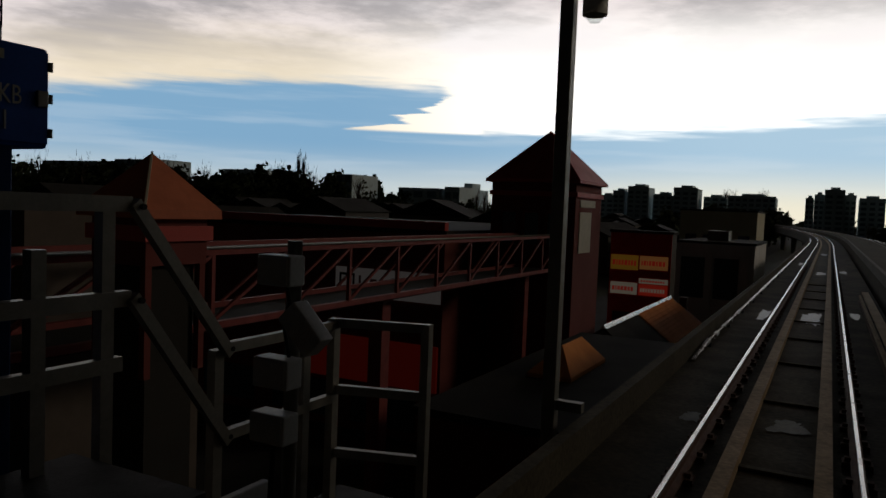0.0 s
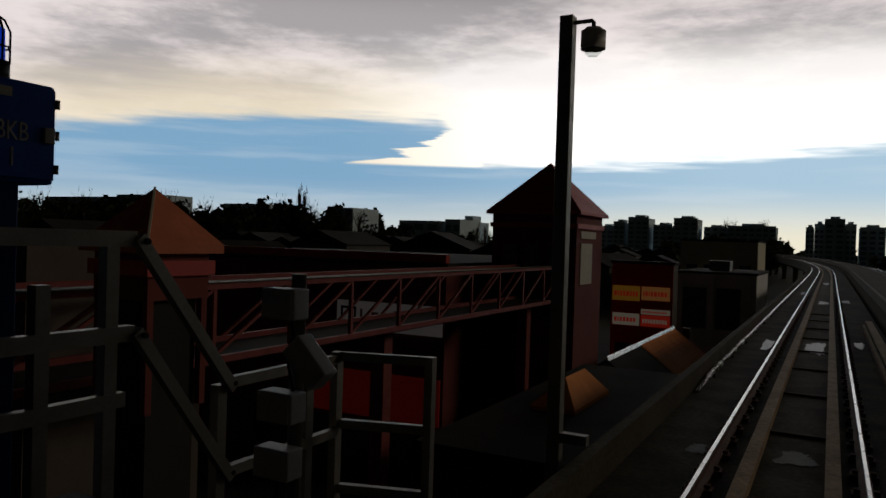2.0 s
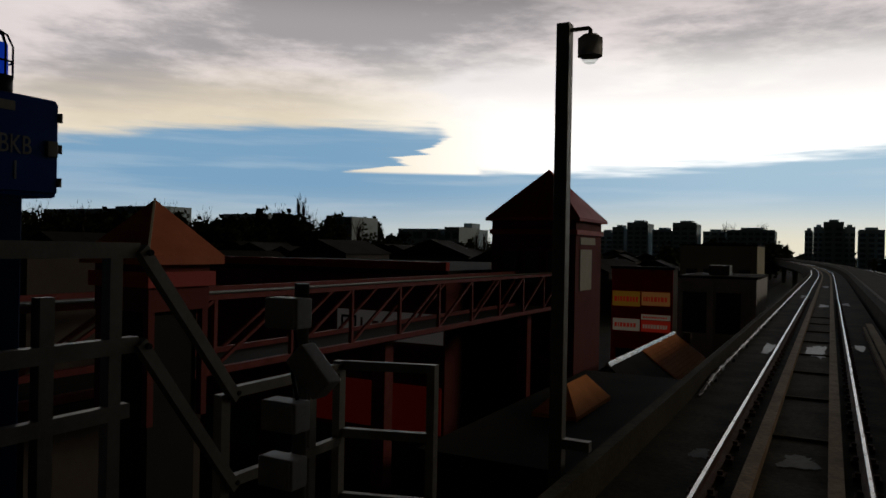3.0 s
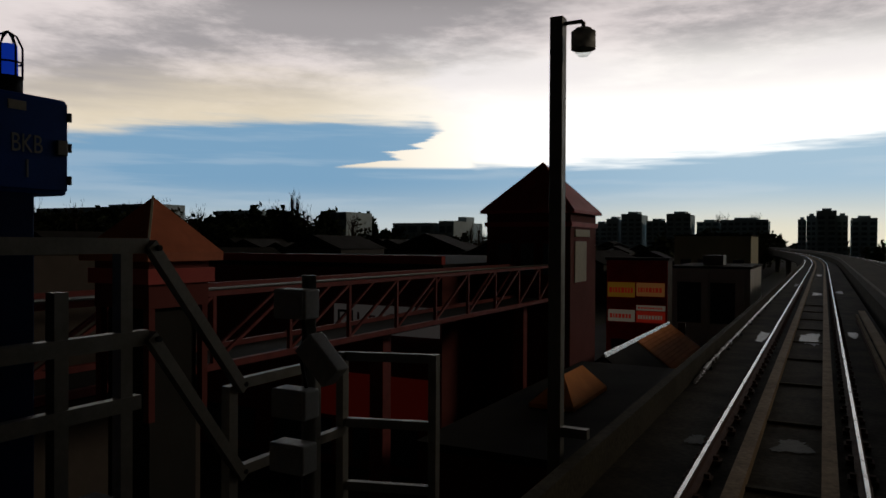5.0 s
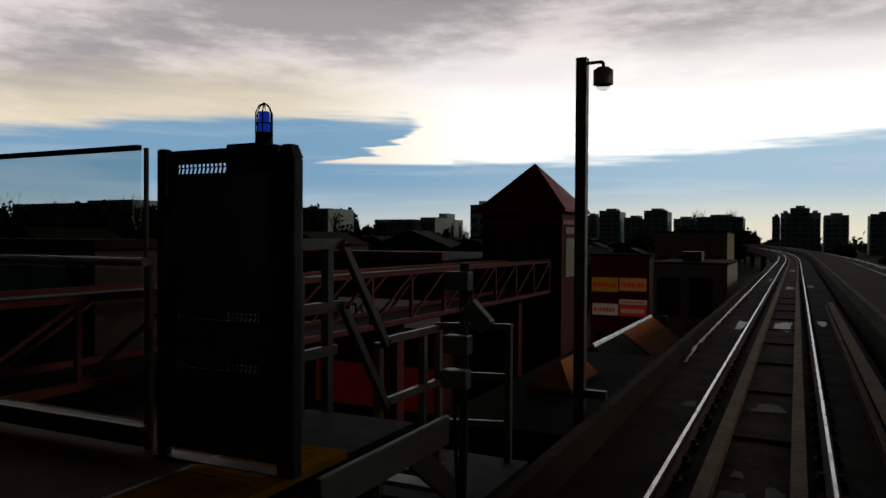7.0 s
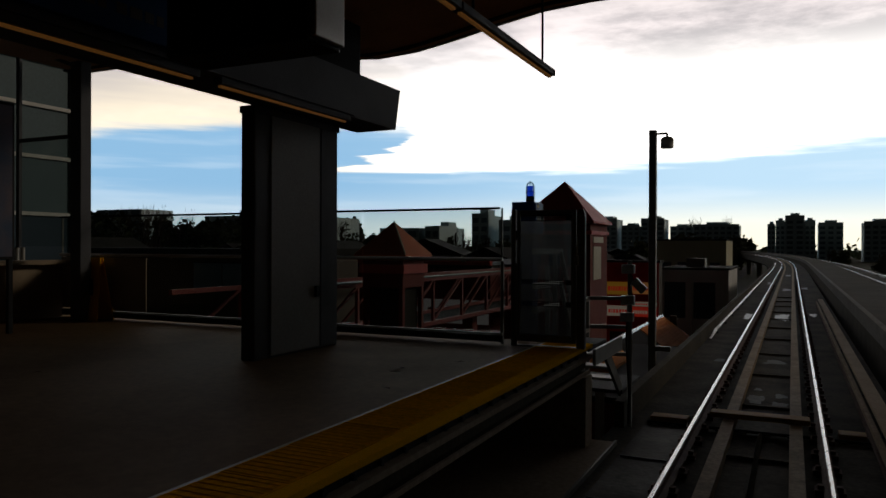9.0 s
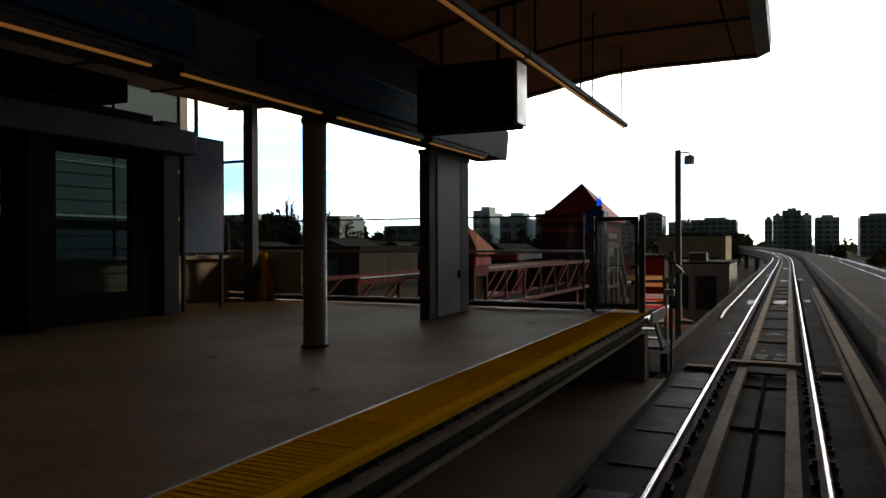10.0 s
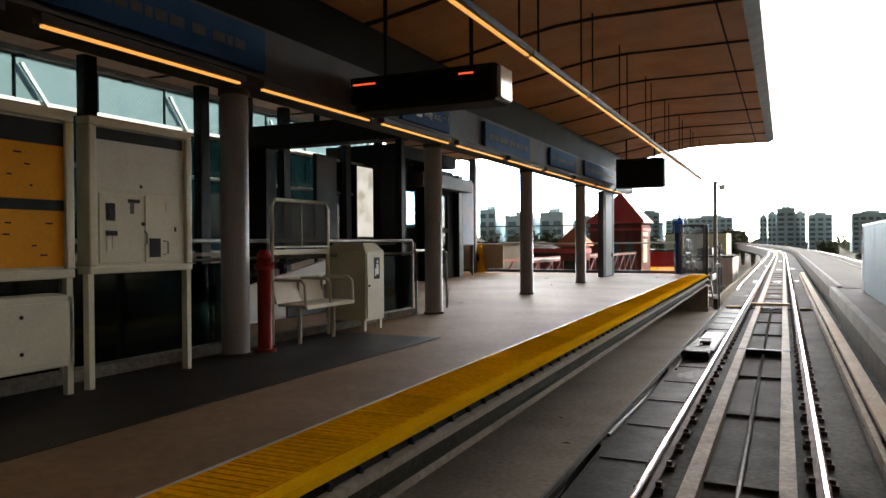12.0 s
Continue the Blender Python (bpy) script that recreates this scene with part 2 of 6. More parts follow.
YELLOW = surface("tactile_yellow", (0.92, 0.42, 0.003), 0.9, second=(0.74, 0.35, 0.004), scale=2.5, grain=26, bump=0.1, stain=0.6, each=0.1, spec=0.0, vary=0.2)
YELLOW_EDGE = surface("yellow_nosing", (0.92, 0.47, 0.006), 0.9, second=(0.76, 0.37, 0.005), scale=4, stain=0.4, spec=0.0)
RAIL_STEEL = surface("polished_rail_steel", (0.62, 0.61, 0.60), 0.26, 1.0, second=(0.4, 0.38, 0.36), scale=2, bump=0.03)
RUST = surface("rusty_steel", (0.09, 0.045, 0.03), 0.75, 0.3, second=(0.05, 0.03, 0.022), scale=5, bump=0.3, spec=0.08)
STRIP = surface("weathered_strip", (0.29, 0.205, 0.115), 0.7, second=(0.13, 0.09, 0.05), scale=2.2, grain=20, bump=0.2, spec=0.08, vary=0.3)
PLANK = surface("orange_timber", (0.42, 0.22, 0.06), 0.7, second=(0.25, 0.12, 0.04), scale=4, bump=0.3, each=0.15)
COVER = surface("cover_board", (0.44, 0.32, 0.19), 0.75, second=(0.30, 0.21, 0.12), scale=1.6, grain=24, bump=0.15, spec=0.08, vary=0.25)
GALV = surface("galvanised_steel", (0.20, 0.195, 0.175), 0.50, 0.7, second=(0.15, 0.145, 0.13), scale=7, grain=40, bump=0.06)
PIERPANEL = surface("pier_panel_paint", (0.33, 0.33, 0.33), 0.6, second=(0.25, 0.25, 0.25), scale=1.2, grain=40, bump=0.05, spec=0.12)
DEADLEAF = surface("dead_leaf", (0.09, 0.05, 0.02), 0.8, second=(0.05, 0.03, 0.015), scale=20, bump=0.1)
ALU = surface("brushed_aluminium", (0.55, 0.55, 0.54), 0.35, 0.8, second=(0.4, 0.4, 0.4), scale=3, bump=0.05)
BLACKMETAL = surface("dark_painted_steel", (0.022, 0.023, 0.026), 0.55, second=(0.014, 0.014, 0.016), scale=4, bump=0.05, spec=0.15)
GREYSTEEL = surface("dull_grey_steel", (0.14, 0.14, 0.14), 0.55, 0.3, second=(0.09, 0.09, 0.09), scale=6, grain=40, bump=0.05, spec=0.15)
STAIRSTEEL = surface("dull_stair_steel", (0.25, 0.24, 0.215), 0.45, 0.6, second=(0.16, 0.155, 0.135), scale=6, grain=40, bump=0.08)
GREYPAINT = surface("grey_paint", (0.095, 0.10, 0.115), 0.68, second=(0.065, 0.068, 0.075), scale=2.5, bump=0.08)
COLUMN = surface("painted_column", (0.29, 0.29, 0.31), 0.45, second=(0.21, 0.21, 0.22), scale=1.6, grain=45, bump=0.06)
CREAM = surface("cream_enamel", (0.54, 0.51, 0.39), 0.45, second=(0.43, 0.40, 0.30), scale=3.5, bump=0.04, stain=0.4)
BOXGREY = surface("pale_box_paint", (0.45, 0.46, 0.45), 0.45, second=(0.32, 0.32, 0.31), scale=6, bump=0.05)
BLUEBOX = surface("blue_enamel", (0.012, 0.085, 0.42), 0.4, second=(0.008, 0.055, 0.28), scale=5, bump=0.04, stain=0.5)
NAVY = surface("dull_navy_paint", (0.010, 0.032, 0.11), 0.6, second=(0.008, 0.022, 0.07), scale=4, bump=0.05, spec=0.1)
SIGNBLUE = surface("sign_blue", (0.032, 0.085, 0.21), 0.7, second=(0.022, 0.062, 0.16), scale=3, bump=0.02, spec=0.06)
WHITE = surface("white_paint", (0.75, 0.75, 0.72), 0.5, second=(0.6, 0.6, 0.57), scale=5, bump=0.03, stain=0.3)
BLACK = surface("black_plastic", (0.014, 0.014, 0.015), 0.6, second=(0.009, 0.009, 0.009), scale=5, bump=0.03, spec=0.1)
SCREEN = surface("dark_screen", (0.012, 0.014, 0.018), 0.15, second=(0.008, 0.01, 0.012), scale=2, bump=0.0)
REDPIPE = surface("red_pipe_paint", (0.27, 0.02, 0.014), 0.4, second=(0.22, 0.02, 0.015), scale=6, bump=0.05)
ORANGEMAP = surface("orange_poster", (0.66, 0.27, 0.008), 0.55, second=(0.52, 0.20, 0.008), scale=2, bump=0.0, stain=0.5, spec=0.08)
PAPER = surface("printed_paper", (0.55, 0.52, 0.42), 0.6, second=(0.44, 0.42, 0.34), scale=4, bump=0.0)
SOFFIT = surface("timber_soffit", (0.72, 0.36, 0.155), 0.5, second=(0.52, 0.24, 0.10), scale=1.4, grain=22, bump=0.1, stain=0.6)
JOINT = surface("soffit_joint", (0.02, 0.016, 0.013), 0.8, bump=0.0)
ROOFTOP = surface("metal_roofing", (0.25, 0.26, 0.27), 0.5, 0.4, bump=0.05)
# mottled emission stands in for light coming through frosted glass
LITPANEL = glow("glowing_frosted_panel", (1.0, 0.97, 0.86), 0.12, (0.55, 0.52, 0.40))
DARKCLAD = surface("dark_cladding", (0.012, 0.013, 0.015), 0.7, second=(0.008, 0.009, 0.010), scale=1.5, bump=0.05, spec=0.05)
TANWALL = surface("tan_panel", (0.33, 0.26, 0.18), 0.6, second=(0.25, 0.19, 0.13), scale=2, bump=0.06)
REDROOF = surface("red_metal_roof", (0.50, 0.07, 0.06), 0.5, second=(0.36, 0.06, 0.05), scale=1.0, bump=0.1)
ORANGEROOF = surface("orange_tile_roof", (0.88, 0.36, 0.12), 0.8, second=(0.70, 0.26, 0.09), scale=1.5, bump=0.2, stain=0.5, spec=0.04)
REDBRICK = surface("red_rendered_wall", (0.165, 0.038, 0.032), 0.8, second=(0.10, 0.025, 0.021), scale=0.8, bump=0.2)
REDSTEEL = surface("red_bridge_steel", (0.22, 0.045, 0.04), 0.6, second=(0.13, 0.028, 0.025), scale=3, bump=0.1)
REDSHOP = surface("red_shop_front", (0.62, 0.04, 0.03), 0.45, second=(0.36, 0.04, 0.03), scale=1, bump=0.05)
SHOPYELLOW = glow("yellow_shop_sign", (0.55, 0.28, 0.03), 0.4)
# faint emission added to brighten the backlit sign board and fascia
SIGNGLOW = glow("glow_lifted_sign_board", (0.62, 0.56, 0.54), 0.17)
FASCIAGLOW = glow("glow_lifted_fascia", (0.55, 0.03, 0.015), 0.12)
SHOPWHITE = glow("white_shop_sign", (0.50, 0.44, 0.34), 0.52)
SHOPRED = glow("red_shop_sign", (0.60, 0.04, 0.02), 0.56)
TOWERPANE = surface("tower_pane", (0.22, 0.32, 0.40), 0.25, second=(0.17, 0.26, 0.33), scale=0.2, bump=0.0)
GRATING = surface("steel_grating", (0.05, 0.05, 0.05), 0.7, 0.3, second=(0.03, 0.03, 0.03), scale=6, bump=0.3, spec=0.08)
SHOPORANGE = glow("orange_shop_sign", (0.60, 0.26, 0.08), 0.48)
STUCCO = surface("pale_stucco", (0.80, 0.80, 0.78), 0.8, second=(0.64, 0.64, 0.62), scale=0.6, bump=0.2)
CREAMSTUCCO = surface("cream_stucco", (0.70, 0.65, 0.45), 0.8, second=(0.60, 0.55, 0.38), scale=0.5, bump=0.15)
# pale blue base colour stands in for distance haze
TOWERWALL = surface("hazy_tower_concrete", (0.70, 0.84, 0.90), 0.7, second=(0.60, 0.74, 0.82), scale=0.08, grain=0.6, bump=0.0)
TOWERGLASS = surface("tower_window", (0.06, 0.09, 0.12), 0.15, second=(0.04, 0.06, 0.08), scale=0.2, bump=0.0)
HOUSEWALL = surface("house_wall", (0.12, 0.11, 0.10), 0.8, second=(0.08, 0.075, 0.065), scale=0.3, bump=0.1, each=0.3)
ANNEXWALL = surface("annex_render", (0.115, 0.094, 0.08), 0.85, second=(0.08, 0.064, 0.053), scale=0.35, grain=5, bump=0.15, stain=0.7)
TURRETROOF = surface("turret_tile_roof", (0.52, 0.15, 0.07), 0.65, second=(0.30, 0.09, 0.045), scale=1.2, grain=9, bump=0.3)
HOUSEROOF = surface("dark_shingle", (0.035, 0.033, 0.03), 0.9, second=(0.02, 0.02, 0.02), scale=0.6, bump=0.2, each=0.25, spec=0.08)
ASPHALT = surface("asphalt", (0.05, 0.05, 0.05), 0.85, second=(0.035, 0.035, 0.035), scale=0.5, bump=0.2, spec=0.08)
GRASS = surface("ground_cover", (0.055, 0.06, 0.035), 0.9, second=(0.035, 0.035, 0.028), scale=0.05, grain=2, bump=0.3, spec=0.08)
LEAF = surface("foliage", (0.045, 0.06, 0.025), 0.8, second=(0.03, 0.04, 0.02), scale=0.6, bump=0.0, each=0.3)
BARK = surface("bark", (0.06, 0.045, 0.035), 0.9, scale=4, bump=0.3)
POSTER = surface("faded_poster", (0.11, 0.15, 0.23), 0.5, second=(0.24, 0.19, 0.21), scale=1.6, bump=0.0, stain=0.9, spec=0.04)
PUDDLE = surface("wet_film", (0.05, 0.05, 0.045), 0.42, spec=0.28, scale=9, grain=24, bump=0.4)
WETDECK = surface("damp_concrete", (0.08, 0.078, 0.062), 0.66, second=(0.035, 0.034, 0.028), spec=0.16, scale=7, grain=30, bump=0.5)
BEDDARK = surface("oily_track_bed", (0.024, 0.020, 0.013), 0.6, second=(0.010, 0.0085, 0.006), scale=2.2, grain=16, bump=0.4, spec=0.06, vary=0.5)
PANE = glass("teal_pane", (0.82, 0.95, 1.0), through=0.95)
TEALPANE = glass("lobby_teal_pane", (0.66, 0.84, 0.86), through=0.66)
DARKPANE = glass("dark_teal_pane", (0.35, 0.62, 0.66), through=0.24)
HALLPANEL = surface("blue_grey_cladding", (0.105, 0.165, 0.19), 0.5, second=(0.13, 0.195, 0.22), scale=0.5, grain=12, bump=0.03, stain=0.6)
CLEAR = glass("clear_pane", (0.93, 0.97, 0.96), through=0.9)
GREENPANE = glass("green_pane", (0.25, 0.48, 0.44), through=0.3)
SMOKED = glass("smoked_pane", (0.78, 0.74, 0.70), through=0.5, rough=0.3, shine=0.16, haze=0.065)
TUBEGLOW = glow("warm_tube", (1.0, 0.42, 0.09), 0.16)
BLUEGLOW = glow("blue_lamp_glass", (0.01, 0.07, 0.80), 1.5)
REDGLOW = glow("red_led", (0.9, 0.10, 0.03), 0.2)

# ---- the large structure ----
TOP = 1.03          # platform surface above the rail heads
END = 26.62         # far end of the platform
GROUND = -7.0


def edge_x(y):
    return -1.62 - (y - 5.0) * 0.0108


def bend(y):
    """Sideways drift and rise of the guideway far off, where it curves away."""
    k = max(0.0, y - 110.0)
    return -0.00042 * k * k, 0.000012 * k * k


def sweep(outline, ys):
    """An (x, z) outline carried along the guideway's line."""
    b, k = Build(), len(outline)
    for y in ys:
        dx, dz = bend(y)
        b.v += [(x + dx, y, z + dz) for x, z in outline]
    for i in range(len(ys) - 1):
        for j in range(k):
            m = (j + 1) % k
            b.face([i * k + j, (i + 1) * k + j, (i + 1) * k + m, i * k + m])
    b.face(list(range(k)))
    b.face([(len(ys) - 1) * k + j for j in range(k)][::-1])
    return b


FAR = [-30, 28, 60, 110] + [110 + 15 * i for i in range(1, 22)]
ground = solid("ground", Build().poly([(-4000, -1500, GROUND), (4000, -1500, GROUND), (4000, 4800, GROUND), (-4000, 4800, GROUND)]), GRASS, "dark winter ground reaching to the horizon", "ground", kind="structure")
solid("road", Build().box(-22, -14, -60, 900, GROUND, GROUND + 0.03), ASPHALT, "grey asphalt street running beside the guideway", "road", kind="structure")
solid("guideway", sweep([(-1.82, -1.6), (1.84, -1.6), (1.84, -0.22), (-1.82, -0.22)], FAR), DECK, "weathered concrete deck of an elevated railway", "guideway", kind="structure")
solid("parapet", sweep([(-1.80, -0.25), (-1.67, -0.25), (-1.67, 0.14), (-1.80, 0.14)], [27.6, 60, 110] + FAR[4:]), CONCRETE_DARK, "low concrete parapet along the guideway", "parapet", kind="structure")
solid("walkway", sweep([(2.08, -0.9), (4.35, -0.9), (4.35, 0.56), (2.08, 0.56)], [28.3, 60, 110] + FAR[4:]), CONCRETE_DARK, "flat concrete walkway between two elevated tracks", "walkway", kind="structure")
solid("kerb_edge", sweep([(2.04, 0.26), (2.18, 0.26), (2.18, 0.62), (2.04, 0.62)], [28.35, 60, 110] + FAR[4:]), CONCRETE, "pale concrete edge of the walkway", "kerb", kind="structure")
solid("kerb_outer", sweep([(4.2, 0.564), (4.35, 0.564), (4.35, 0.60), (4.2, 0.60)], [28.3, 60, 110] + FAR[4:]), CONCRETE, "pale outer edge of the walkway", "kerb", kind="structure")
solid("walkway_platform", Build().box(1.84, 4.6, -30, 27.9, -0.9, 0.56), CONCRETE_DARK, "opposite dark concrete platform with a pale edge", "platform", kind="structure")
solid("walkway_edge", Build().box(1.78, 1.95, -30, 27.9, 0.28, 0.62, b=0.02), CONCRETE, "pale concrete edge of the opposite platform", "trim", kind="structure")
solid("far_guideway", sweep([(4.8, -1.6), (8.4, -1.6), (8.4, -0.2), (4.8, -0.2)], FAR), DECK, "second elevated track deck beyond the walkway", "guideway", kind="structure")
for x in (5.85, 7.35):
    solid("far_rail", sweep([(x - 0.035, -0.2), (x + 0.035, -0.2), (x + 0.035, -0.02), (x - 0.035, -0.02)], [-30, 28, 60, 110] + [110 + 15 * i for i in range(1, 14)]), RAIL_STEEL, "steel running rail of the second track", "rail", "far running rails")
for y in range(40, 300, 32):
    dx, dz = bend(y)
    b = Build().tube([(dx + 1.2, y, GROUND - 0.2), (dx + 1.2, y, -2.2)], 0.75, 16)
    b.prism([(dx - 1.6, -1.6), (dx + 0.4, -2.6), (dx + 2.2, -2.6), (dx + 7.0, -1.6)], y - 0.7, y + 0.7)
    solid("guideway_pier", b, CONCRETE, "round concrete pier under the elevated railway", "pier", "guideway piers")

# platform slab with its overhanging nosing
b = Build()
for i in range(12):
    y0, y1 = -30 + i * (END + 30) / 12, -30 + (i + 1) * (END + 30) / 12
    a0, a1 = edge_x(y0), edge_x(y1)
    b.hexa([(-12, y0, TOP - 0.12), (a0 - 0.107, y0, TOP - 0.12), (a1 - 0.107, y1, TOP - 0.12), (-12, y1, TOP - 0.12), (-12, y0, TOP), (a0 - 0.107, y0, TOP), (a1 - 0.107, y1, TOP), (-12, y1, TOP)])
solid("floor", b, FLOOR, "smooth brown-grey station platform floor", "floor", kind="structure")
EDGE = [END - 0.02 - k * (END + 30) / 12 for k in range(13)][::-1]


def edge_strip(b, left, right, low, high, mat=0):
    """A bar along the platform edge; left and right are measured back from the edge."""
    for y0, y1 in zip(EDGE, EDGE[1:]):
        a0, a1 = edge_x(y0), edge_x(y1)
        b.hexa([(a0 - left, y0, low), (a0 - right, y0, low), (a1 - right, y1, low), (a1 - left, y1, low), (a0 - left, y0, high), (a0 - right, y0, high), (a1 - right, y1, high), (a1 - left, y1, high)], mat)
    return b


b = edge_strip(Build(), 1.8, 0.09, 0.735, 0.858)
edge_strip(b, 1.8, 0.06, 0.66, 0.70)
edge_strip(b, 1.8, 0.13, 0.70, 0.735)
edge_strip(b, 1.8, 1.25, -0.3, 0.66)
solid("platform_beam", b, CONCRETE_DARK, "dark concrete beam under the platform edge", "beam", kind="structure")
solid("platform_step", edge_strip(edge_strip(Build(), 0.30, 0.0, 0.86, 0.905), 0.058, 0.03, 0.672, 0.712), LEDGE, "pale concrete step below the platform edge", "trim", kind="structure")
solid("platform_nosing", edge_strip(Build(), 0.105, 0.0, TOP - 0.036, TOP + 0.008), YELLOW_EDGE, "yellow painted edge of the platform", "trim", kind="structure")
solid("platform_end_wall", Build().box(-12, -1.86, END - 0.34, END - 0.03, -0.3, 0.655), LEDGE, "concrete end wall under the platform", "wall", kind="structure")
solid("ledge_trim", Build().box(-1.60, -1.57, -30, END + 0.1, -0.5, -0.165), GALV, "thin steel angle along the ledge", "trim", kind="structure")
solid("ledge", Build().box(-3.4, -1.60, -30, END + 0.1, -0.5, -0.19), LEDGE, "grey concrete ledge beside the track under the platform", "ledge", kind="structure")
# thin darker rectangle laid over the platform floor
solid("floor_inlay", Build().box(-5.0, -3.27, -12, 8.45, TOP + 0.001, TOP + 0.005), FLOOR_DARK, "darker rectangle of floor in front of the notice boards", "floor", kind="structure")
solid("wall_south", Build().box(-12, -1.0, -30.4, -30.1, -0.5, 5.3).box(1.0, 8.4, -30.4, -30.1, -0.5, 5.3), CONCRETE_DARK, "plain concrete wall behind the camera", "wall", kind="structure")

# under-edge bolts along the platform
bolt = Build().tube([(0, 0, 0), (0.035, 0, 0)], 0.022, 6).mesh("bolt", BLACKMETAL)
edge_rail = solid("edge_angle", Build().bar((edge_x(-6) - 0.10, -6, TOP - 0.08), (edge_x(END) - 0.10, END - 0.05, TOP - 0.08), 0.06, 0.085), BLACKMETAL, "dark steel angle with bolts under the platform edge", "edge angle")
for i in range(80):
    y = 1.5 + i * 0.31
    part("bolt", bolt, None, edge_rail, at=(edge_x(y) - 0.07, y, TOP - 0.095))

# canopy soffit: a gull wing, lowest over the columns


def soffit_z(x):
    u = min(1.0, abs(x + 4.85) / 2.9)
    return 4.91 + 0.39 * u * u * (3 - 2 * u)


b = Build()
xs = [-11.0 + i * (10.6 / 20) for i in range(21)] + [-0.37, -0.06]
ys = [END - 0.35 - 2.2 * i for i in range(23)]
for j in range(22):
    y1, y0 = ys[j] - 0.022, ys[j + 1] + 0.022
    for a, c in zip(xs, xs[1:]):
        if c - a < 0.05:
            continue
        b.poly([(a, y0, soffit_z(a)), (a, y1, soffit_z(a)), (c, y1, soffit_z(c)), (c, y0, soffit_z(c))], 0)
        # panel lips give the open joints their depth
        b.poly([(a, y1, soffit_z(a)), (a, y1, soffit_z(a) + 0.06), (c, y1, soffit_z(c) + 0.06), (c, y1, soffit_z(c))], 0)
        b.poly([(a, y0, soffit_z(a)), (c, y0, soffit_z(c)), (c, y0, soffit_z(c) + 0.06), (a, y0, soffit_z(a) + 0.06)], 0)
for a, c in zip(xs, xs[1:]):
    if c - a > 0.05:
        b.poly([(a, ys[0] + 0.022, soffit_z(a)), (a, END - 0.15, soffit_z(a)), (c, END - 0.15, soffit_z(c)), (c, ys[0] + 0.022, soffit_z(c))], 0)
xs = [-11.1 + i * (11.05 / 18) for i in range(19)]
for a, c in zip(xs, xs[1:]):
    za, zc = soffit_z(a), soffit_z(c)
    b.hexa([(a, -22, za + 0.05), (c, -22, zc + 0.05), (c, END - 0.1, zc + 0.05), (a, END - 0.1, za + 0.05), (a, -22, za + 0.16), (c, -22, zc + 0.16), (c, END - 0.1, zc + 0.16), (a, END - 0.1, za + 0.16)], 1)
for y in ys[:-1]:
    for a, c in zip(xs[:-1], xs[1:]):
        b.hexa([(a, y - 0.04, soffit_z(a) - 0.022), (c, y - 0.04, soffit_z(c) - 0.022), (c, y + 0.04, soffit_z(c) - 0.022), (a, y + 0.04, soffit_z(a) - 0.022), (a, y - 0.04, soffit_z(a) + 0.01), (c, y - 0.04, soffit_z(c) + 0.01), (c, y + 0.04, soffit_z(c) + 0.01), (a, y + 0.04, soffit_z(a) + 0.01)], 1)
solid("ceiling", b, [SOFFIT, JOINT], "curved timber-panelled canopy soffit with dark joints", "ceiling", kind="structure")
b = Build()
b.hexa([(-0.06, -22, 5.26), (0.14, -22, 5.34), (0.14, END - 0.25, 5.34), (-0.06, END - 0.25, 5.26), (-0.06, -22, 5.50), (0.16, -22, 5.58), (0.16, END - 0.25, 5.58), (-0.06, END - 0.25, 5.50)])
solid("canopy_fascia", b, ROOFTOP, "grey metal gutter edge of the canopy", "trim", kind="structure")
b = Build()
for a, c in zip(xs, xs[1:]):
    za, zc = soffit_z(a), soffit_z(c)
    b.hexa([(a, END - 0.1, za + 0.01), (c, END - 0.1, zc + 0.01), (c, END - 0.02, zc + 0.01), (a, END - 0.02, za + 0.01), (a, END - 0.1, za + 0.22), (c, END - 0.1, zc + 0.22), (c, END - 0.02, zc + 0.22), (a, END - 0.02, za + 0.22)])
    b.hexa([(a, -22, za + 0.165), (c, -22, zc + 0.165), (c, END - 0.11, zc + 0.165), (a, END - 0.11, za + 0.165), (a, -22, za + 0.22), (c, -22, zc + 0.22), (c, END - 0.11, zc + 0.22), (a, END - 0.11, za + 0.22)])
solid("canopy_roof", b, ROOFTOP, "grey metal roof of the station canopy", "roof", kind="structure")

# spine beam over the columns, with a cut-back end
b = Build()
b.hexa([(-4.75, -22, 3.72), (-4.17, -22, 3.72), (-4.17, 25.68, 3.73), (-4.75, 25.68, 3.73), (-4.75, -22, 4.27), (-4.17, -22, 4.27), (-4.17, 25.80, 4.25), (-4.75, 25.80, 4.25)])
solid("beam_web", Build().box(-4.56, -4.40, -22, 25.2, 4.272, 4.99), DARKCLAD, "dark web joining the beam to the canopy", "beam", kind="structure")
solid("spine_beam", b, GREYPAINT, "long grey beam carrying the platform canopy", "beam", kind="structure")

# back wall: low wall, glazing bars and panes
b = Build().box(-9.75, -9.57, -22, 16.5, TOP, TOP + 0.9).box(-9.77, -9.42, -22, 16.5, 1.93, 2.0).box(-11.1, -10.92, 16.5, END, TOP, TOP + 0.9).box(-11.12, -10.75, 16.5, END, 1.93, 2.0)
solid("wall_west", b, TANWALL, "low tan wall under the station glazing", "wall", kind="structure")
win = thing("window_1", -9.55, 2, TOP, "tall teal-tinted glazed wall with dark posts at the rear of the platform", "window", kind="structure")
POSTS = [16.28 - 2.51 * k for k in range(14)][::-1] + [17.9]
for y in POSTS:
    part("post", Build().box(-0.06, 0.12, y - 2 - 0.12, y - 2 + 0.12, 0, 4.1, b=0.01), BLACKMETAL, win)
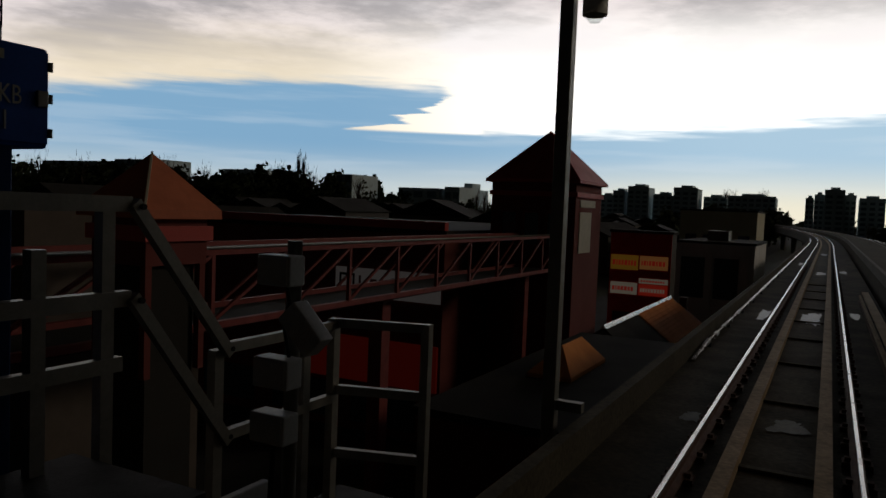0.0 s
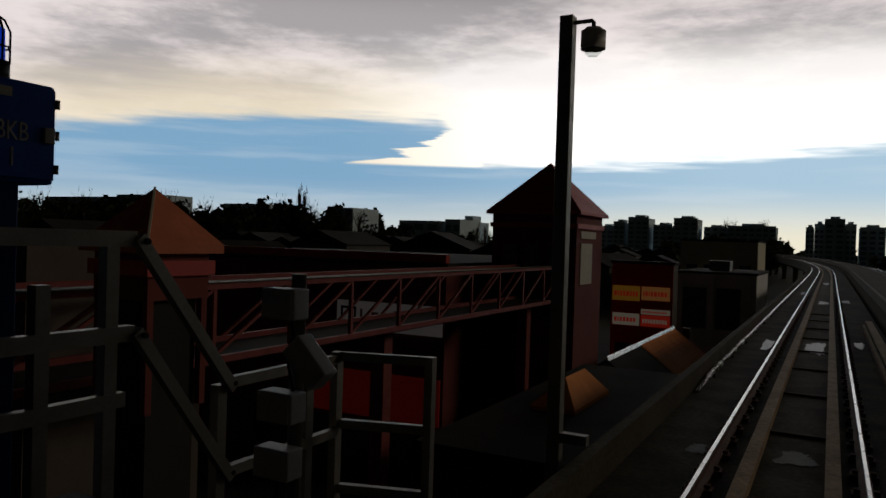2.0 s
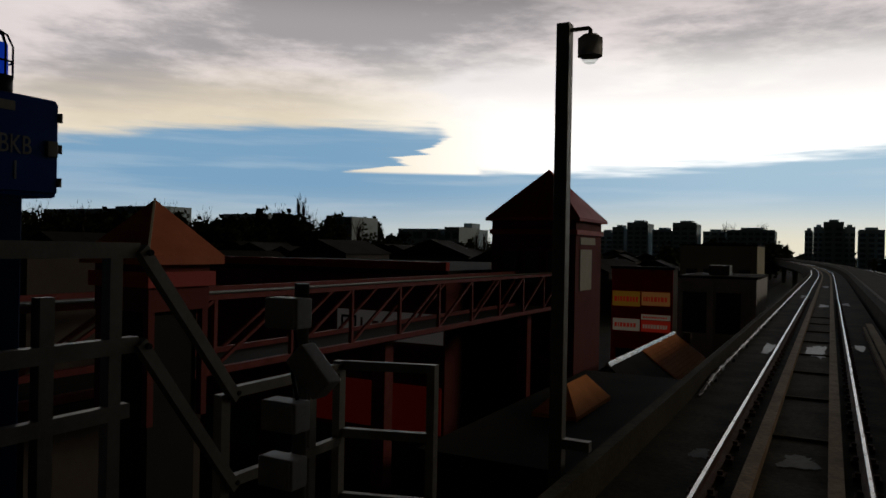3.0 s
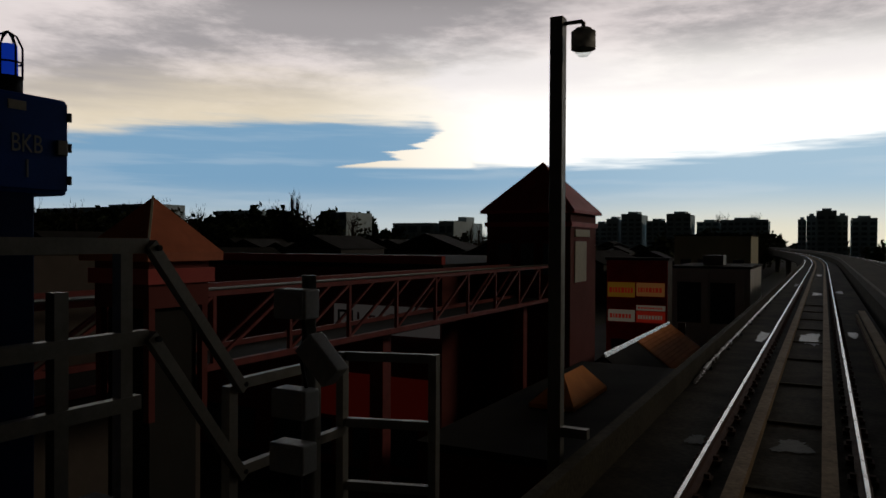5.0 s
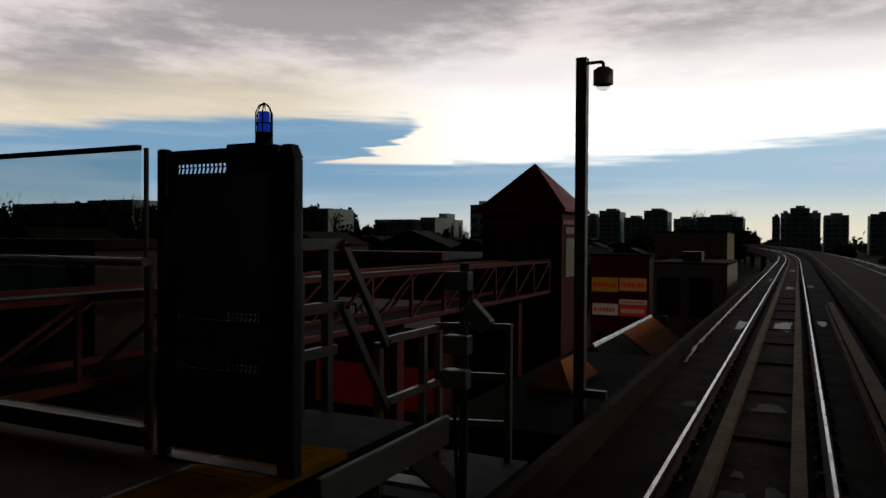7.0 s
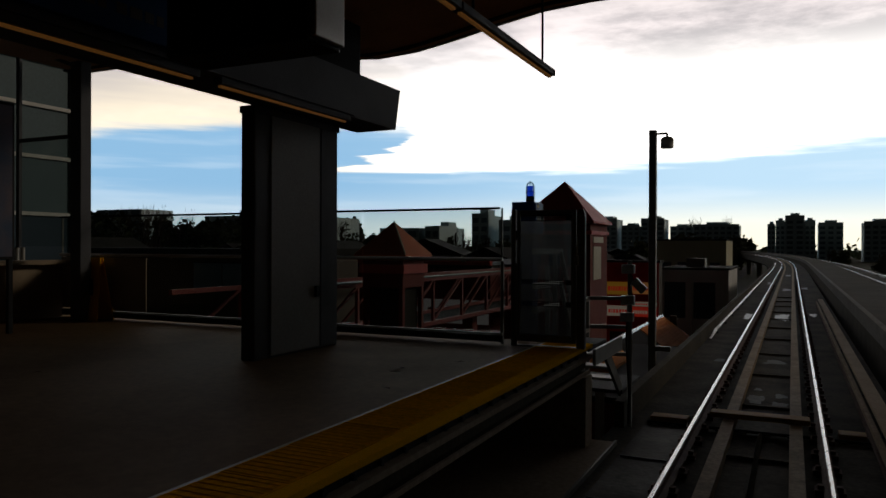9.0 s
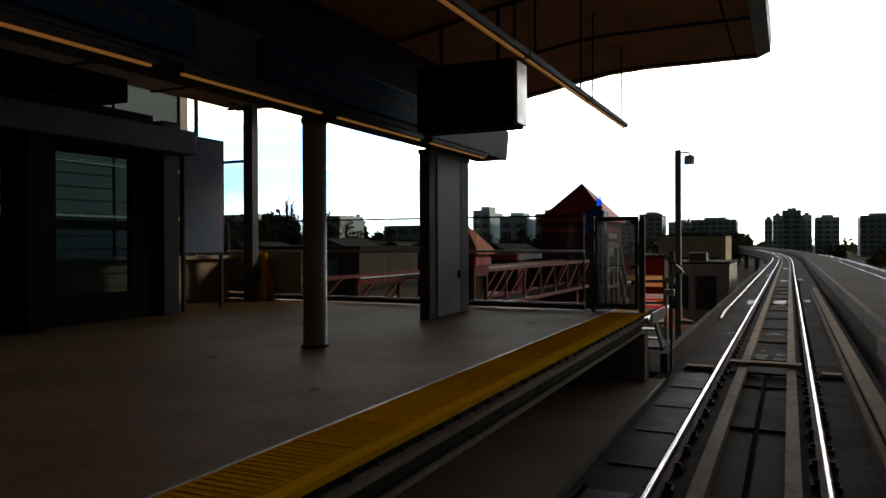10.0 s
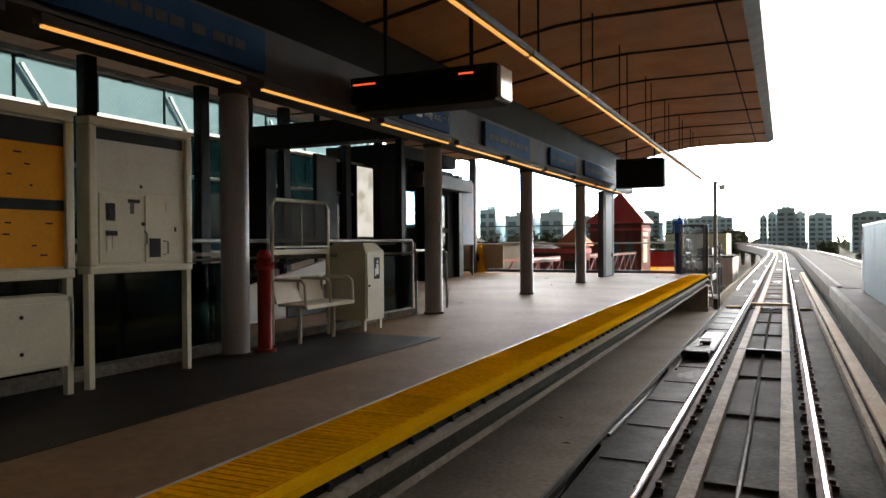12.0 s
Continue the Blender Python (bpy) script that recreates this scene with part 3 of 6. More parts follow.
for y0, y1 in zip(POSTS, POSTS[1:]):
    part("pane", Build().box(-0.01, 0.01, y0 - 2 + 0.14, y1 - 2 - 0.14, 1.0, 2.33), DARKPANE, win).visible_shadow = False
    part("pane", Build().box(-0.01, 0.01, y0 - 2 + 0.14, y1 - 2 - 0.14, 2.41, 3.13), DARKPANE, win).visible_shadow = False
    part("pane", Build().box(-0.01, 0.01, y0 - 2 + 0.14, y1 - 2 - 0.14, 3.21, 3.93), PANE, win).visible_shadow = False
part("top_rail", Build().box(-0.12, -0.065, -20, 15.3, 3.93, 4.02), WHITE, win, "white painted top rail")
part("transom", Build().box(-0.12, -0.065, -20, 15.3, 3.13, 3.21), WHITE, win, "white painted transom")
part("lower_transom", Build().box(-0.10, -0.065, -20, 15.3, 2.33, 2.41), GALV, win)

# unseen slab, wall and roof, added out of view to block sun and sky
solid("platform_east", Build().box(4.62, 9.3, -22, 20.0, -0.9, TOP), CONCRETE, "unseen concrete slab added beyond the opposite platform", "platform", kind="structure")
solid("wall_east", Build().box(9.1, 9.3, -22, 38.0, GROUND, 12.2), TANWALL, "unseen tall plain wall added to keep the low sun off the station", "wall", kind="structure")
solid("canopy_east", Build().box(2.8, 9.6, -22, 20.0, 5.4, 5.6), ROOFTOP, "unseen plain roof added to shade the platform and track", "roof", kind="structure")

# ---- the track ----
RAILS = [-30, 28, 60, 110] + [110 + 15 * i for i in range(1, 14)]
head = [(-0.020, -0.012), (0.020, -0.012), (0.020, -0.006), (0.014, 0.0), (-0.014, 0.0), (-0.020, -0.006)]
foot = [(-0.065, -0.17), (0.065, -0.17), (0.065, -0.15), (0.012, -0.125), (0.012, -0.045), (0.034, -0.038), (0.034, -0.014), (-0.034, -0.014), (-0.034, -0.038), (-0.012, -0.045), (-0.012, -0.125), (-0.065, -0.15)]
clip = Build().box(-0.14, 0.14, -0.09, 0.09, -0.225, -0.165).box(-0.115, -0.06, -0.04, 0.04, -0.165, -0.125).box(0.06, 0.115, -0.04, 0.04, -0.165, -0.125).mesh("rail_clip", RUST)
for x in (-0.75, 0.75):
    rail = thing("running_rail", x, 0, 0, "polished steel running rail on bolted fasteners", "rail", "running rails")
    part("rail_head", sweep(head, RAILS), RAIL_STEEL, rail, "bright worn railhead")
    part("rail_web", sweep(foot, RAILS), RUST, rail, "rusty rail web and foot")
    for i in range(96):
        part("fastener", clip, None, rail, at=(0, 2.0 + i * 0.72, 0))

# flat oily sheet; its near-black colour also gives the shade of a recess
solid("drain_channel", Build().box(-1.445, -0.87, -30, 27.95, -0.22, -0.213), BEDDARK, "dark oily strip beside the rail, with recess shade in its colour", "channel", kind="structure")
for k in range(16):
    solid("channel_cover", Build().box(-0.26, 0.26, -0.012, 0.012, 0.0, 0.016), BLACKMETAL, "thin dark bar across the side channel", "bar", "channel bars", at=(-1.16, 2.2 + k * 1.6, -0.213))
lim = thing("reaction_rail", 0, 0, -0.22, "flat reaction rail strips and a conduit between the rails", "reaction rail")
for x in (-0.37, 0.45):
    part("strip", sweep([(x - 0.075, 0), (x + 0.075, 0), (x + 0.075, 0.13), (x - 0.075, 0.13)], RAILS), STRIP, lim)
for y in (17.0, 6.0):
    part("strip_joint", Build().box(-0.46, 0.54, y - 0.05, y + 0.05, 0.0, 0.136), BLACKMETAL, lim, "dark joint across the strips")
part("conduit", Build().tube([(0.03, -20, 0.03), (0.03, 27.9, 0.03)], 0.028, 8), GALV, lim, "thin grey conduit")
for i in range(18):
    part("cross_tie", Build().box(-0.31, 0.38, 5 + i * 3.1, 5.09 + i * 3.1, 0.0, 0.035), CONCRETE_DARK, lim)

for i, (x0, x1) in enumerate(((-1.42, -0.92), (-0.62, 0.62), (0.95, 1.27))):
    p = solid("crossing_plank", Build().box(-(x1 - x0) / 2, (x1 - x0) / 2, -0.13, 0.13, 0, 0.07, b=0.01), PLANK, "weathered orange timber plank laid across the track", "plank", "crossing planks", at=((x0 + x1) / 2, 28.35, -0.22 if i != 1 else -0.085))
for k in range(10):
    x = -1.35 + k * 0.29
    solid("cable_clamp", Build().tube([(0, 0, 0), (0, 0, 0.03)], 0.055, 8), GALV, "shiny metal clamp on a cross cable", "clamp", "cable clamps", at=(x, 28.0, -0.22))
solid("cross_cable", Build().tube([(-1.42, 28.0, -0.185), (1.3, 28.0, -0.185)], 0.02, 8), BLACK, "black cable laid across the track bed", "cable")


def film(name, x0, x1, y0, y1, seed):
    """A shallow puddle with an uneven rim."""
    rnd, pts = random.Random(seed), []
    for k in range(34):
        a = k * math.tau / 34
        r = 0.72 + 0.14 * math.sin(3 * a + seed) + 0.30 * (rnd.random() - 0.4)
        c, s = math.cos(a), math.sin(a)
        pts.append(((x0 + x1) / 2 + (x1 - x0) / 2 * r * math.copysign(abs(c) ** 0.6, c), (y0 + y1) / 2 + (y1 - y0) / 2 * r * math.copysign(abs(s) ** 0.6, s), -0.208))
    solid(name, Build().poly(pts), PUDDLE if y0 > 40 else WETDECK, "shallow rain puddle reflecting the sky on the track bed", "puddle", "puddles")


for i, q in enumerate(((-0.27, 0.02, 30.0, 30.9), (0.08, 0.36, 29.8, 30.4), (0.12, 0.34, 30.6, 31.1), (-0.2, -0.05, 31.2, 31.5), (-1.3, -0.98, 13.7, 14.6), (-0.22, 0.36, 44.6, 47.8), (0.95, 1.25, 46.8, 48.6), (-1.2, -0.86, 44.6, 47.8), (-0.2, 0.36, 64, 67), (-0.2, 0.33, 34.4, 35.2), (-1.15, -0.88, 34.3, 34.9), (0.9, 1.3, 66, 69), (-0.2, 0.36, 88, 93), (-1.2, -0.9, 72, 76))):
    film("puddle", *q, i)


def power_rail(x, y0, y1, side):
    pr = thing("power_rail", x, 0, -0.22, "power rail under a pale weathered cover board on brackets", "power rail", "power rails")
    ys = [y0] + [y for y in (60, 110, 125, 140, 155, 170, 185, 200) if y0 < y < y1] + [y1]
    part("cover", sweep([(-0.09, 0.33), (0.09, 0.33), (0.09, 0.38), (-0.09, 0.38)], ys), COVER, pr, "pale cover board")
    part("conductor", sweep([(-0.03 - 0.13 * side, 0.20), (0.03 - 0.13 * side, 0.20), (0.03 - 0.13 * side, 0.27), (-0.03 - 0.13 * side, 0.27)], ys), STRIP, pr)
    part("lower_conductor", sweep([(-0.03 - 0.13 * side, 0.06), (0.03 - 0.13 * side, 0.06), (0.03 - 0.13 * side, 0.12), (-0.03 - 0.13 * side, 0.12)], ys), RUST, pr)
    y = y0 + 0.6
    while y < min(y1, 75):
        part("bracket", Build().box(-0.02 + 0.04 * side, 0.02 + 0.04 * side, y - 0.05, y + 0.05, 0.0, 0.33).box(-0.1, 0.1, y - 0.07, y + 0.07, 0, 0.02), BLACKMETAL, pr)
        y += 3.0
    return pr


power_rail(1.44, -20, 51.5, 1)
left = thing("guard_rail", -1.58, 0, -0.22, "bright narrow side rail with a turned-down end beside the track", "rail")
ys = [40.0, 60, 110, 125, 140, 155, 170, 185, 200, 230, 260]
part("bar", sweep([(-0.035, 0.07), (0.035, 0.07), (0.035, 0.14), (-0.035, 0.14)], ys), RAIL_STEEL, left)
part("ramp", Build().hexa([(-0.035, 38.3, 0.0), (0.035, 38.3, 0.0), (0.035, 40.0, 0.07), (-0.035, 40.0, 0.07), (-0.035, 38.3, 0.04), (0.035, 38.3, 0.04), (0.035, 40.0, 0.14), (-0.035, 40.0, 0.14)]), RAIL_STEEL, left, "sloping bright ramp end")
for i in range(14):
    y = 40.1 + i * 3
    part("bracket", Build().box(-0.06, 0.06, y - 0.05, y + 0.05, 0, 0.07), BLACKMETAL, left)

box = thing("track_equipment_box", -1.2, 16.4, -0.22, "black low equipment box beside the rail", "equipment box", "equipment boxes")
part("body", Build().box(-0.27, 0.27, -0.4, 0.4, 0, 0.15, b=0.02), BLACKMETAL, box)
part("lid", Build().box(-0.24, 0.24, -0.36, 0.36, 0.15, 0.165, b=0.006), BLACKMETAL, box)
part("cable", Build().tube([(-0.2, -0.4, 0.08), (-0.22, -0.9, 0.03), (-0.18, -1.8, 0.02)], 0.022, 8), BLACK, box, "black cable")
for x in (-0.2, 0.2):
    part("bolt", Build().tube([(x, -0.3, 0.165), (x, -0.3, 0.18)], 0.018, 6), GALV, box)
box = thing("track_equipment_box", -1.2, 18.7, -0.22, "flat wet steel tray beside the rail", "equipment box", "equipment boxes")
part("body", Build().box(-0.28, 0.28, -1.7, 1.7, 0, 0.05, b=0.01), BLACKMETAL, box)
part("plate", Build().box(-0.24, 0.24, -1.6, 0.2, 0.05, 0.062), PUDDLE, box, "wet shiny plate")
part("plate", Build().box(-0.24, 0.24, 0.3, 1.6, 0.05, 0.062), PUDDLE, box, "wet shiny plate")
part("rod", Build().tube([(-0.1, -1.5, 0.09), (0.06, -0.2, 0.09)], 0.025, 8).tube([(-0.22, -1.6, 0.09), (-0.18, 1.6, 0.09)], 0.02, 8), BLACKMETAL, box, "dark operating rods")
part("motor", Build().box(-0.08, 0.14, -0.9, -0.55, 0.062, 0.15, b=0.02), BLACKMETAL, box)
for k, (x0, y0) in enumerate(((-1.52, 4.0), (-1.52, 9.5))):
    solid("side_cable", Build().tube([(x0, y0, -0.195), (x0 + 0.05, y0 + 2.5, -0.195), (x0, y0 + 5.0, -0.195)], 0.025, 8), BLACK, "black cable lying along the concrete ledge", "cable", "track cables")

# ---- platform: columns, lights, signs ----
def column(y):
    c = thing("column", -4.62, y, TOP, "round grey painted concrete column on the platform", "column", "platform columns")
    part("shaft", Build().tube([(0, 0, 0.02), (0, 0, 2.69)], 0.14, 24), COLUMN, c)
    part("collar", Build().tube([(0, 0, 2.62), (0, 0, 2.68)], 0.155, 24), GREYPAINT, c)
    part("base_plate", Build().tube([(0, 0, 0), (0, 0, 0.03)], 0.16, 24), GREYPAINT, c)
    return c


for y in (-12.15, -7.5, -2.85, 1.8, 6.45, 11.1, 15.75, 20.4):
    column(y)
p = thing("end_pier", -4.70, 23.60, TOP, "long dark grey pier with a paler panel at the platform end", "pier")
part("shaft", Build().box(-0.18, 0.0, 0.0, 1.56, 0, 2.70, b=0.015), GREYPAINT, p)
part("panel", Build().box(0.0, 0.018, 0.26, 1.16, 0.03, 2.66, b=0.004), PIERPANEL, p, "pale painted panel")
part("side_panel", Build().box(0.0, 0.010, 1.20, 1.54, 0.03, 2.66, b=0.004), GREYPAINT, p)
part("cap", Build().box(-0.19, 0.02, -0.012, 1.572, 2.62, 2.695), GREYPAINT, p)
part("small_box", Build().box(0.018, 0.055, 1.05, 1.12, 0.62, 0.75, b=0.005), BLACK, p, "small black switch box")


def strip_light(x, y, z, length, hung):
    s = thing("strip_light", x, y, z, "slim strip light with a warm lit tube under the canopy", "light", "strip lights")
    part("housing", Build().box(-0.05, 0.05, 0, length, 0.02, 0.09, b=0.008), GREYPAINT, s)
    part("tube", Build().box(-0.016, 0.016, 0.03, length - 0.05, 0.0, 0.02), TUBEGLOW, s, "warm glowing tube")
    for k in (0.3, length - 0.3) if hung else ():
        part("hanger", Build().tube([(0, k, 0.10), (0, k, soffit_z(x) - z + 0.02)], 0.012, 6), BLACKMETAL, s)


for i in range(10):
    strip_light(-1.96, 25.17 - (i + 1) * 2.47, 4.06, 2.44, True)
for i in range(10):
    strip_light(-4.10, 24.45 - 2.06 - i * 2.31, 3.62, 2.06, False)
# channel that holds the inner row of lights to the beam
solid("light_channel", Build().box(-4.166, -4.03, -22, 24.5, 3.71, 3.735), GREYPAINT, "narrow grey channel carrying the inner strip lights", "channel")


def writing(words, size, parent, at, turn, mat, deep=0.003, squeeze=1.0):
    """Letters of the built-in font, as a mesh."""
    cu = bpy.data.curves.new("letters", "FONT")
    cu.body, cu.size, cu.extrude, cu.resolution_u = words, size, deep, 3
    tmp = bpy.data.objects.new("letters", cu)
    scene.collection.objects.link(tmp)
    bpy.context.view_layer.update()
    me = bpy.data.meshes.new_from_object(tmp.evaluated_get(bpy.context.evaluated_depsgraph_get()))
    bpy.data.objects.remove(tmp)
    me.materials.clear()
    me.materials.append(mat)
    ob = new("letters", me)
    ob.parent = parent
    ob.matrix_local = Matrix.Translation(at) @ Euler([radians(a) for a in turn]).to_matrix().to_4x4() @ Matrix.Diagonal((squeeze, 1, 1, 1))
    return ob


# blue signs along the track side of the beam
for k, (y0, y1, z0, z1) in enumerate(((3.7, 6.3, 3.80, 4.20), (9.1, 10.6, 3.78, 4.14), (12.05, 14.42, 3.76, 4.18), (15.85, 17.95, 3.80, 4.18), (18.85, 22.4, 3.82, 4.20))):
    s = thing("hanging_sign" if k != 1 else "direction_sign", -4.13, y0, z0, "dark blue station sign with pale lettering on the beam" if k != 1 else "dark blue way out sign with arrows on the beam", "sign", "beam signs")
    part("board", Build().box(-0.02, 0.035, 0, y1 - y0, 0, z1 - z0, b=0.008), SIGNBLUE, s)
    h = z1 - z0
    if k == 1:
        writing("Way out", 0.15, s, (0.037, 0.62, 0.14), (90, 0, 90), WHITE)
        part("arrow", Build().bar((0.037, 0.12, 0.20), (0.037, 0.34, 0.20), 0.03, 0.006).bar((0.037, 0.12, 0.20), (0.037, 0.20, 0.28), 0.03, 0.006).bar((0.037, 0.12, 0.20), (0.037, 0.20, 0.12), 0.03, 0.006), WHITE, s, "white arrow")
        part("pictogram", Build().box(0.036, 0.039, 0.40, 0.56, 0.10, 0.13).box(0.036, 0.039, 0.40, 0.56, 0.25, 0.28).box(0.036, 0.039, 0.40, 0.43, 0.13, 0.25).box(0.036, 0.039, 0.53, 0.56, 0.13, 0.25), WHITE, s, "white square pictogram")
        part("arrow", Build().bar((0.037, 1.24, 0.20), (0.037, 1.42, 0.20), 0.03, 0.006).bar((0.037, 1.42, 0.20), (0.037, 1.35, 0.27), 0.03, 0.006).bar((0.037, 1.42, 0.20), (0.037, 1.35, 0.13), 0.03, 0.006), WHITE, s, "white arrow")
    else:
        rnd, y = random.Random(k), 0.18
        while y < (y1 - y0) - 0.3:
            w = rnd.uniform(0.06, 0.16)
            part("lettering", Build().box(0.036, 0.039, y, y + w, h * 0.36, h * 0.58), GREYPAINT, s)
            y += w + rnd.choice((0.03, 0.03, 0.09))


def display(x0, x1, y, z0, z1, label):
    d = thing("display_screen", (x0 + x1) / 2, y, z0, label, "display", "platform displays")
    w, h = (x1 - x0) / 2, z1 - z0
    part("case", Build().box(-w, w, 0.0, 0.42, 0, h, b=0.02), BLACK, d)
    part("screen", Build().box(-w + 0.06, w - 0.06, -0.012, 0.0, 0.07, h - 0.07), SCREEN, d, "dark glossy screen")
    part("end_cover", Build().box(w, w + 0.05, 0.03, 0.39, 0.03, h - 0.03, b=0.01), ALU, d, "pale metal end cover")
    for x in (-w * 0.6, w * 0.6):
        part("hanger", Build().tube([(x, 0.2, h), (x, 0.2, soffit_z((x0 + x1) / 2) - z0 + 0.03)], 0.025, 8), BLACKMETAL, d)
    return d, w, h


display(-3.9, -2.6, 21.62, 3.66, 4.48, "black hanging passenger display near the platform end")
d, w, h = display(-4.12, -2.33, 7.86, 3.66, 4.06, "black hanging train display with dim red characters")
part("lettering", Build().box(-w + 0.05, -w + 0.34, -0.016, -0.012, h - 0.10, h - 0.08).box(w - 0.42, w - 0.25, -0.016, -0.012, h - 0.10, h - 0.08), REDGLOW, d, "dim red characters")

# ---- platform furniture ----
nb = thing("notice_board", -4.45, 2.46, TOP, "cream framed board with an orange map poster above a steel cabinet", "notice board", "notice boards")
part("backing", Build().box(-0.06, 0.0, 0.04, 1.96, 0.90, 2.10), CREAM, nb)
part("poster", Build().box(0.0, 0.008, 0.10, 1.90, 0.97, 1.95), ORANGEMAP, nb, "orange printed map poster")
part("header", Build().box(0.0, 0.012, 0.10, 1.90, 1.86, 2.03), BLACK, nb, "black heading band")
part("dark_band", Build().box(0.008, 0.012, 0.10, 1.90, 1.38, 1.46), BLACK, nb, "black middle band")
rnd = random.Random(5)
for k in range(26):
    y, z = rnd.uniform(0.2, 1.8), rnd.choice((1.05, 1.12, 1.2, 1.28, 1.55, 1.62, 1.7, 1.78))
    part("lettering", Build().box(0.008, 0.011, y, y + rnd.uniform(0.02, 0.06), z, z + 0.012), BLACK, nb)
part("frame", Build().box(-0.08, 0.03, 0, 1.98, 2.05, 2.13, b=0.012).box(-0.08, 0.03, 0, 1.98, 0.88, 0.95, b=0.012).box(-0.08, 0.03, 0.0, 0.08, 0.95, 2.05, b=0.012).box(-0.08, 0.03, 1.90, 1.98, 0.95, 2.05, b=0.012), CREAM, nb)
for y in (0.03, 1.95):
    part("leg", Build().box(-0.05, 0.0, y - 0.025, y + 0.025, 0.0, 0.9), CREAM, nb)
cab = part("cabinet", Build().box(-0.28, 0.0, 0.06, 1.99, 0.22, 0.76, b=0.015), CREAM, nb, "cream steel cabinet")
part("cabinet_door", Build().box(0.0, 0.012, 0.10, 1.94, 0.26, 0.71, b=0.004), CREAM, cab)
for z in (0.36, 0.62):
    part("lock", Build().tube([(0.012, 1.55, z), (0.022, 1.55, z)], 0.014, 8), BLACK, cab)

nb = thing("notice_board", -4.45, 4.57, TOP, "cream framed board with panels and small notices", "notice board", "notice boards")
part("backing", Build().box(-0.10, 0.0, 0.03, 1.05, 0.93, 2.12), CREAM, nb)
part("header", Build().box(0.0, 0.008, 0.08, 0.99, 1.96, 2.05), BLACK, nb, "black heading band")
part("map_sheet", Build().box(0.0, 0.006, 0.08, 0.99, 1.57, 1.955), PAPER, nb, "faded printed sheet")
for y0, y1, z0, z1 in ((0.10, 0.54, 0.98, 1.54), (0.56, 0.98, 0.98, 1.54)):
    part("door", Build().box(0.0, 0.012, y0, y1, z0, z1, b=0.004), CREAM, nb)
for y0, y1, z0, z1, m in ((0.16, 0.25, 1.32, 1.46, BLACK), (0.16, 0.20, 1.32, 1.41, PAPER), (0.38, 0.50, 1.47, 1.50, BLACK), (0.40, 0.44, 1.38, 1.47, GREYPAINT), (0.16, 0.27, 1.20, 1.24, BLACK), (0.17, 0.20, 1.08, 1.20, PAPER), (0.22, 0.25, 1.10, 1.20, PAPER), (0.60, 0.72, 1.02, 1.18, BLACK), (0.78, 0.84, 1.42, 1.48, PAPER), (0.88, 0.90, 1.24, 1.28, BLACK)):
    part("notice", Build().box(0.012, 0.016, y0, y1, z0, z1), m, nb)
part("knob", Build().tube([(0.012, 0.53, 1.30), (0.03, 0.53, 1.30)], 0.015, 8), BLACK, nb)
part("keyhole", Build().tube([(0.006, 0.52, 1.61), (0.012, 0.52, 1.61)], 0.014, 8), BLACK, nb)
part("handle", Build().tube([(0.012, 0.55, 1.12), (0.04, 0.55, 1.14), (0.04, 0.55, 1.22), (0.012, 0.55, 1.24)], 0.008, 6), GALV, nb)
part("phone_handle", Build().tube([(0.016, 0.75, 1.04), (0.05, 0.77, 1.05), (0.05, 0.77, 1.15), (0.016, 0.75, 1.16)], 0.008, 6), GALV, nb)
part("frame", Build().box(-0.12, 0.03, 0, 1.08, 2.06, 2.13, b=0.012).box(-0.12, 0.03, 0, 1.08, 0.90, 0.96, b=0.012).box(-0.12, 0.03, 0.0, 0.07, 0.96, 2.06, b=0.012).box(-0.12, 0.03, 1.01, 1.08, 0.96, 2.06, b=0.012), CREAM, nb)
for y in (0.03, 1.06):
    part("leg", Build().box(-0.06, 0.0, y - 0.025, y + 0.025, 0.0, 0.92), CREAM, nb)

rp = thing("standpipe", -4.50, 6.76, TOP, "thick red fire standpipe with a black valve wheel", "standpipe")
part("pipe", Build().tube([(0, 0, 0), (0, 0, 0.98)], 0.075, 16), REDPIPE, rp)
part("flange", Build().tube([(0, 0, 0.86), (0, 0, 0.92)], 0.105, 16), REDPIPE, rp)
part("cap", Build().tube([(0, 0, 0.98), (0, 0, 1.06)], 0.09, 16, r1=0.05), REDPIPE, rp)
part("foot", Build().tube([(0, 0, 0), (0, 0, 0.035)], 0.12, 16), REDPIPE, rp)
part("valve", Build().tube([(0.05, 0.05, 0.90), (0.14, 0.14, 0.90)], 0.04, 10).tube([(0.15 + 0.06 * math.cos(a * math.tau / 12), 0.15 - 0.06 * math.cos(a * math.tau / 12), 0.90 + 0.085 * math.sin(a * math.tau / 12)) for a in range(13)], 0.012, 6), BLACKMETAL, rp, "black valve wheel")

be = thing("bench", -4.72, 7.17, TOP, "pale tubular steel bench with armrests and a glazed back screen", "bench")
for y in (0.0, 1.10):
    part("post", Build().tube([(0, y, 0), (0, y, 1.55), (0, y + (0.06 if y == 0 else -0.06), 1.62)], 0.022, 8), CREAM, be)
part("top_bar", Build().tube([(0, 0.06, 1.62), (0, 1.04, 1.62)], 0.022, 8), CREAM, be)
part("mid_bar", Build().box(-0.02, 0.02, 0.0, 1.1, 1.0, 1.06, b=0.006), CREAM, be)
part("low_bar", Build().box(-0.02, 0.02, 0.0, 1.1, 1.08, 1.10), CREAM, be)
part("screen", Build().box(-0.006, 0.006, 0.03, 1.07, 1.10, 1.60), SMOKED, be, "glass back screen")
part("rib", Build().tube([(0, 0.55, 1.10), (0, 0.55, 1.60)], 0.008, 6), CREAM, be)
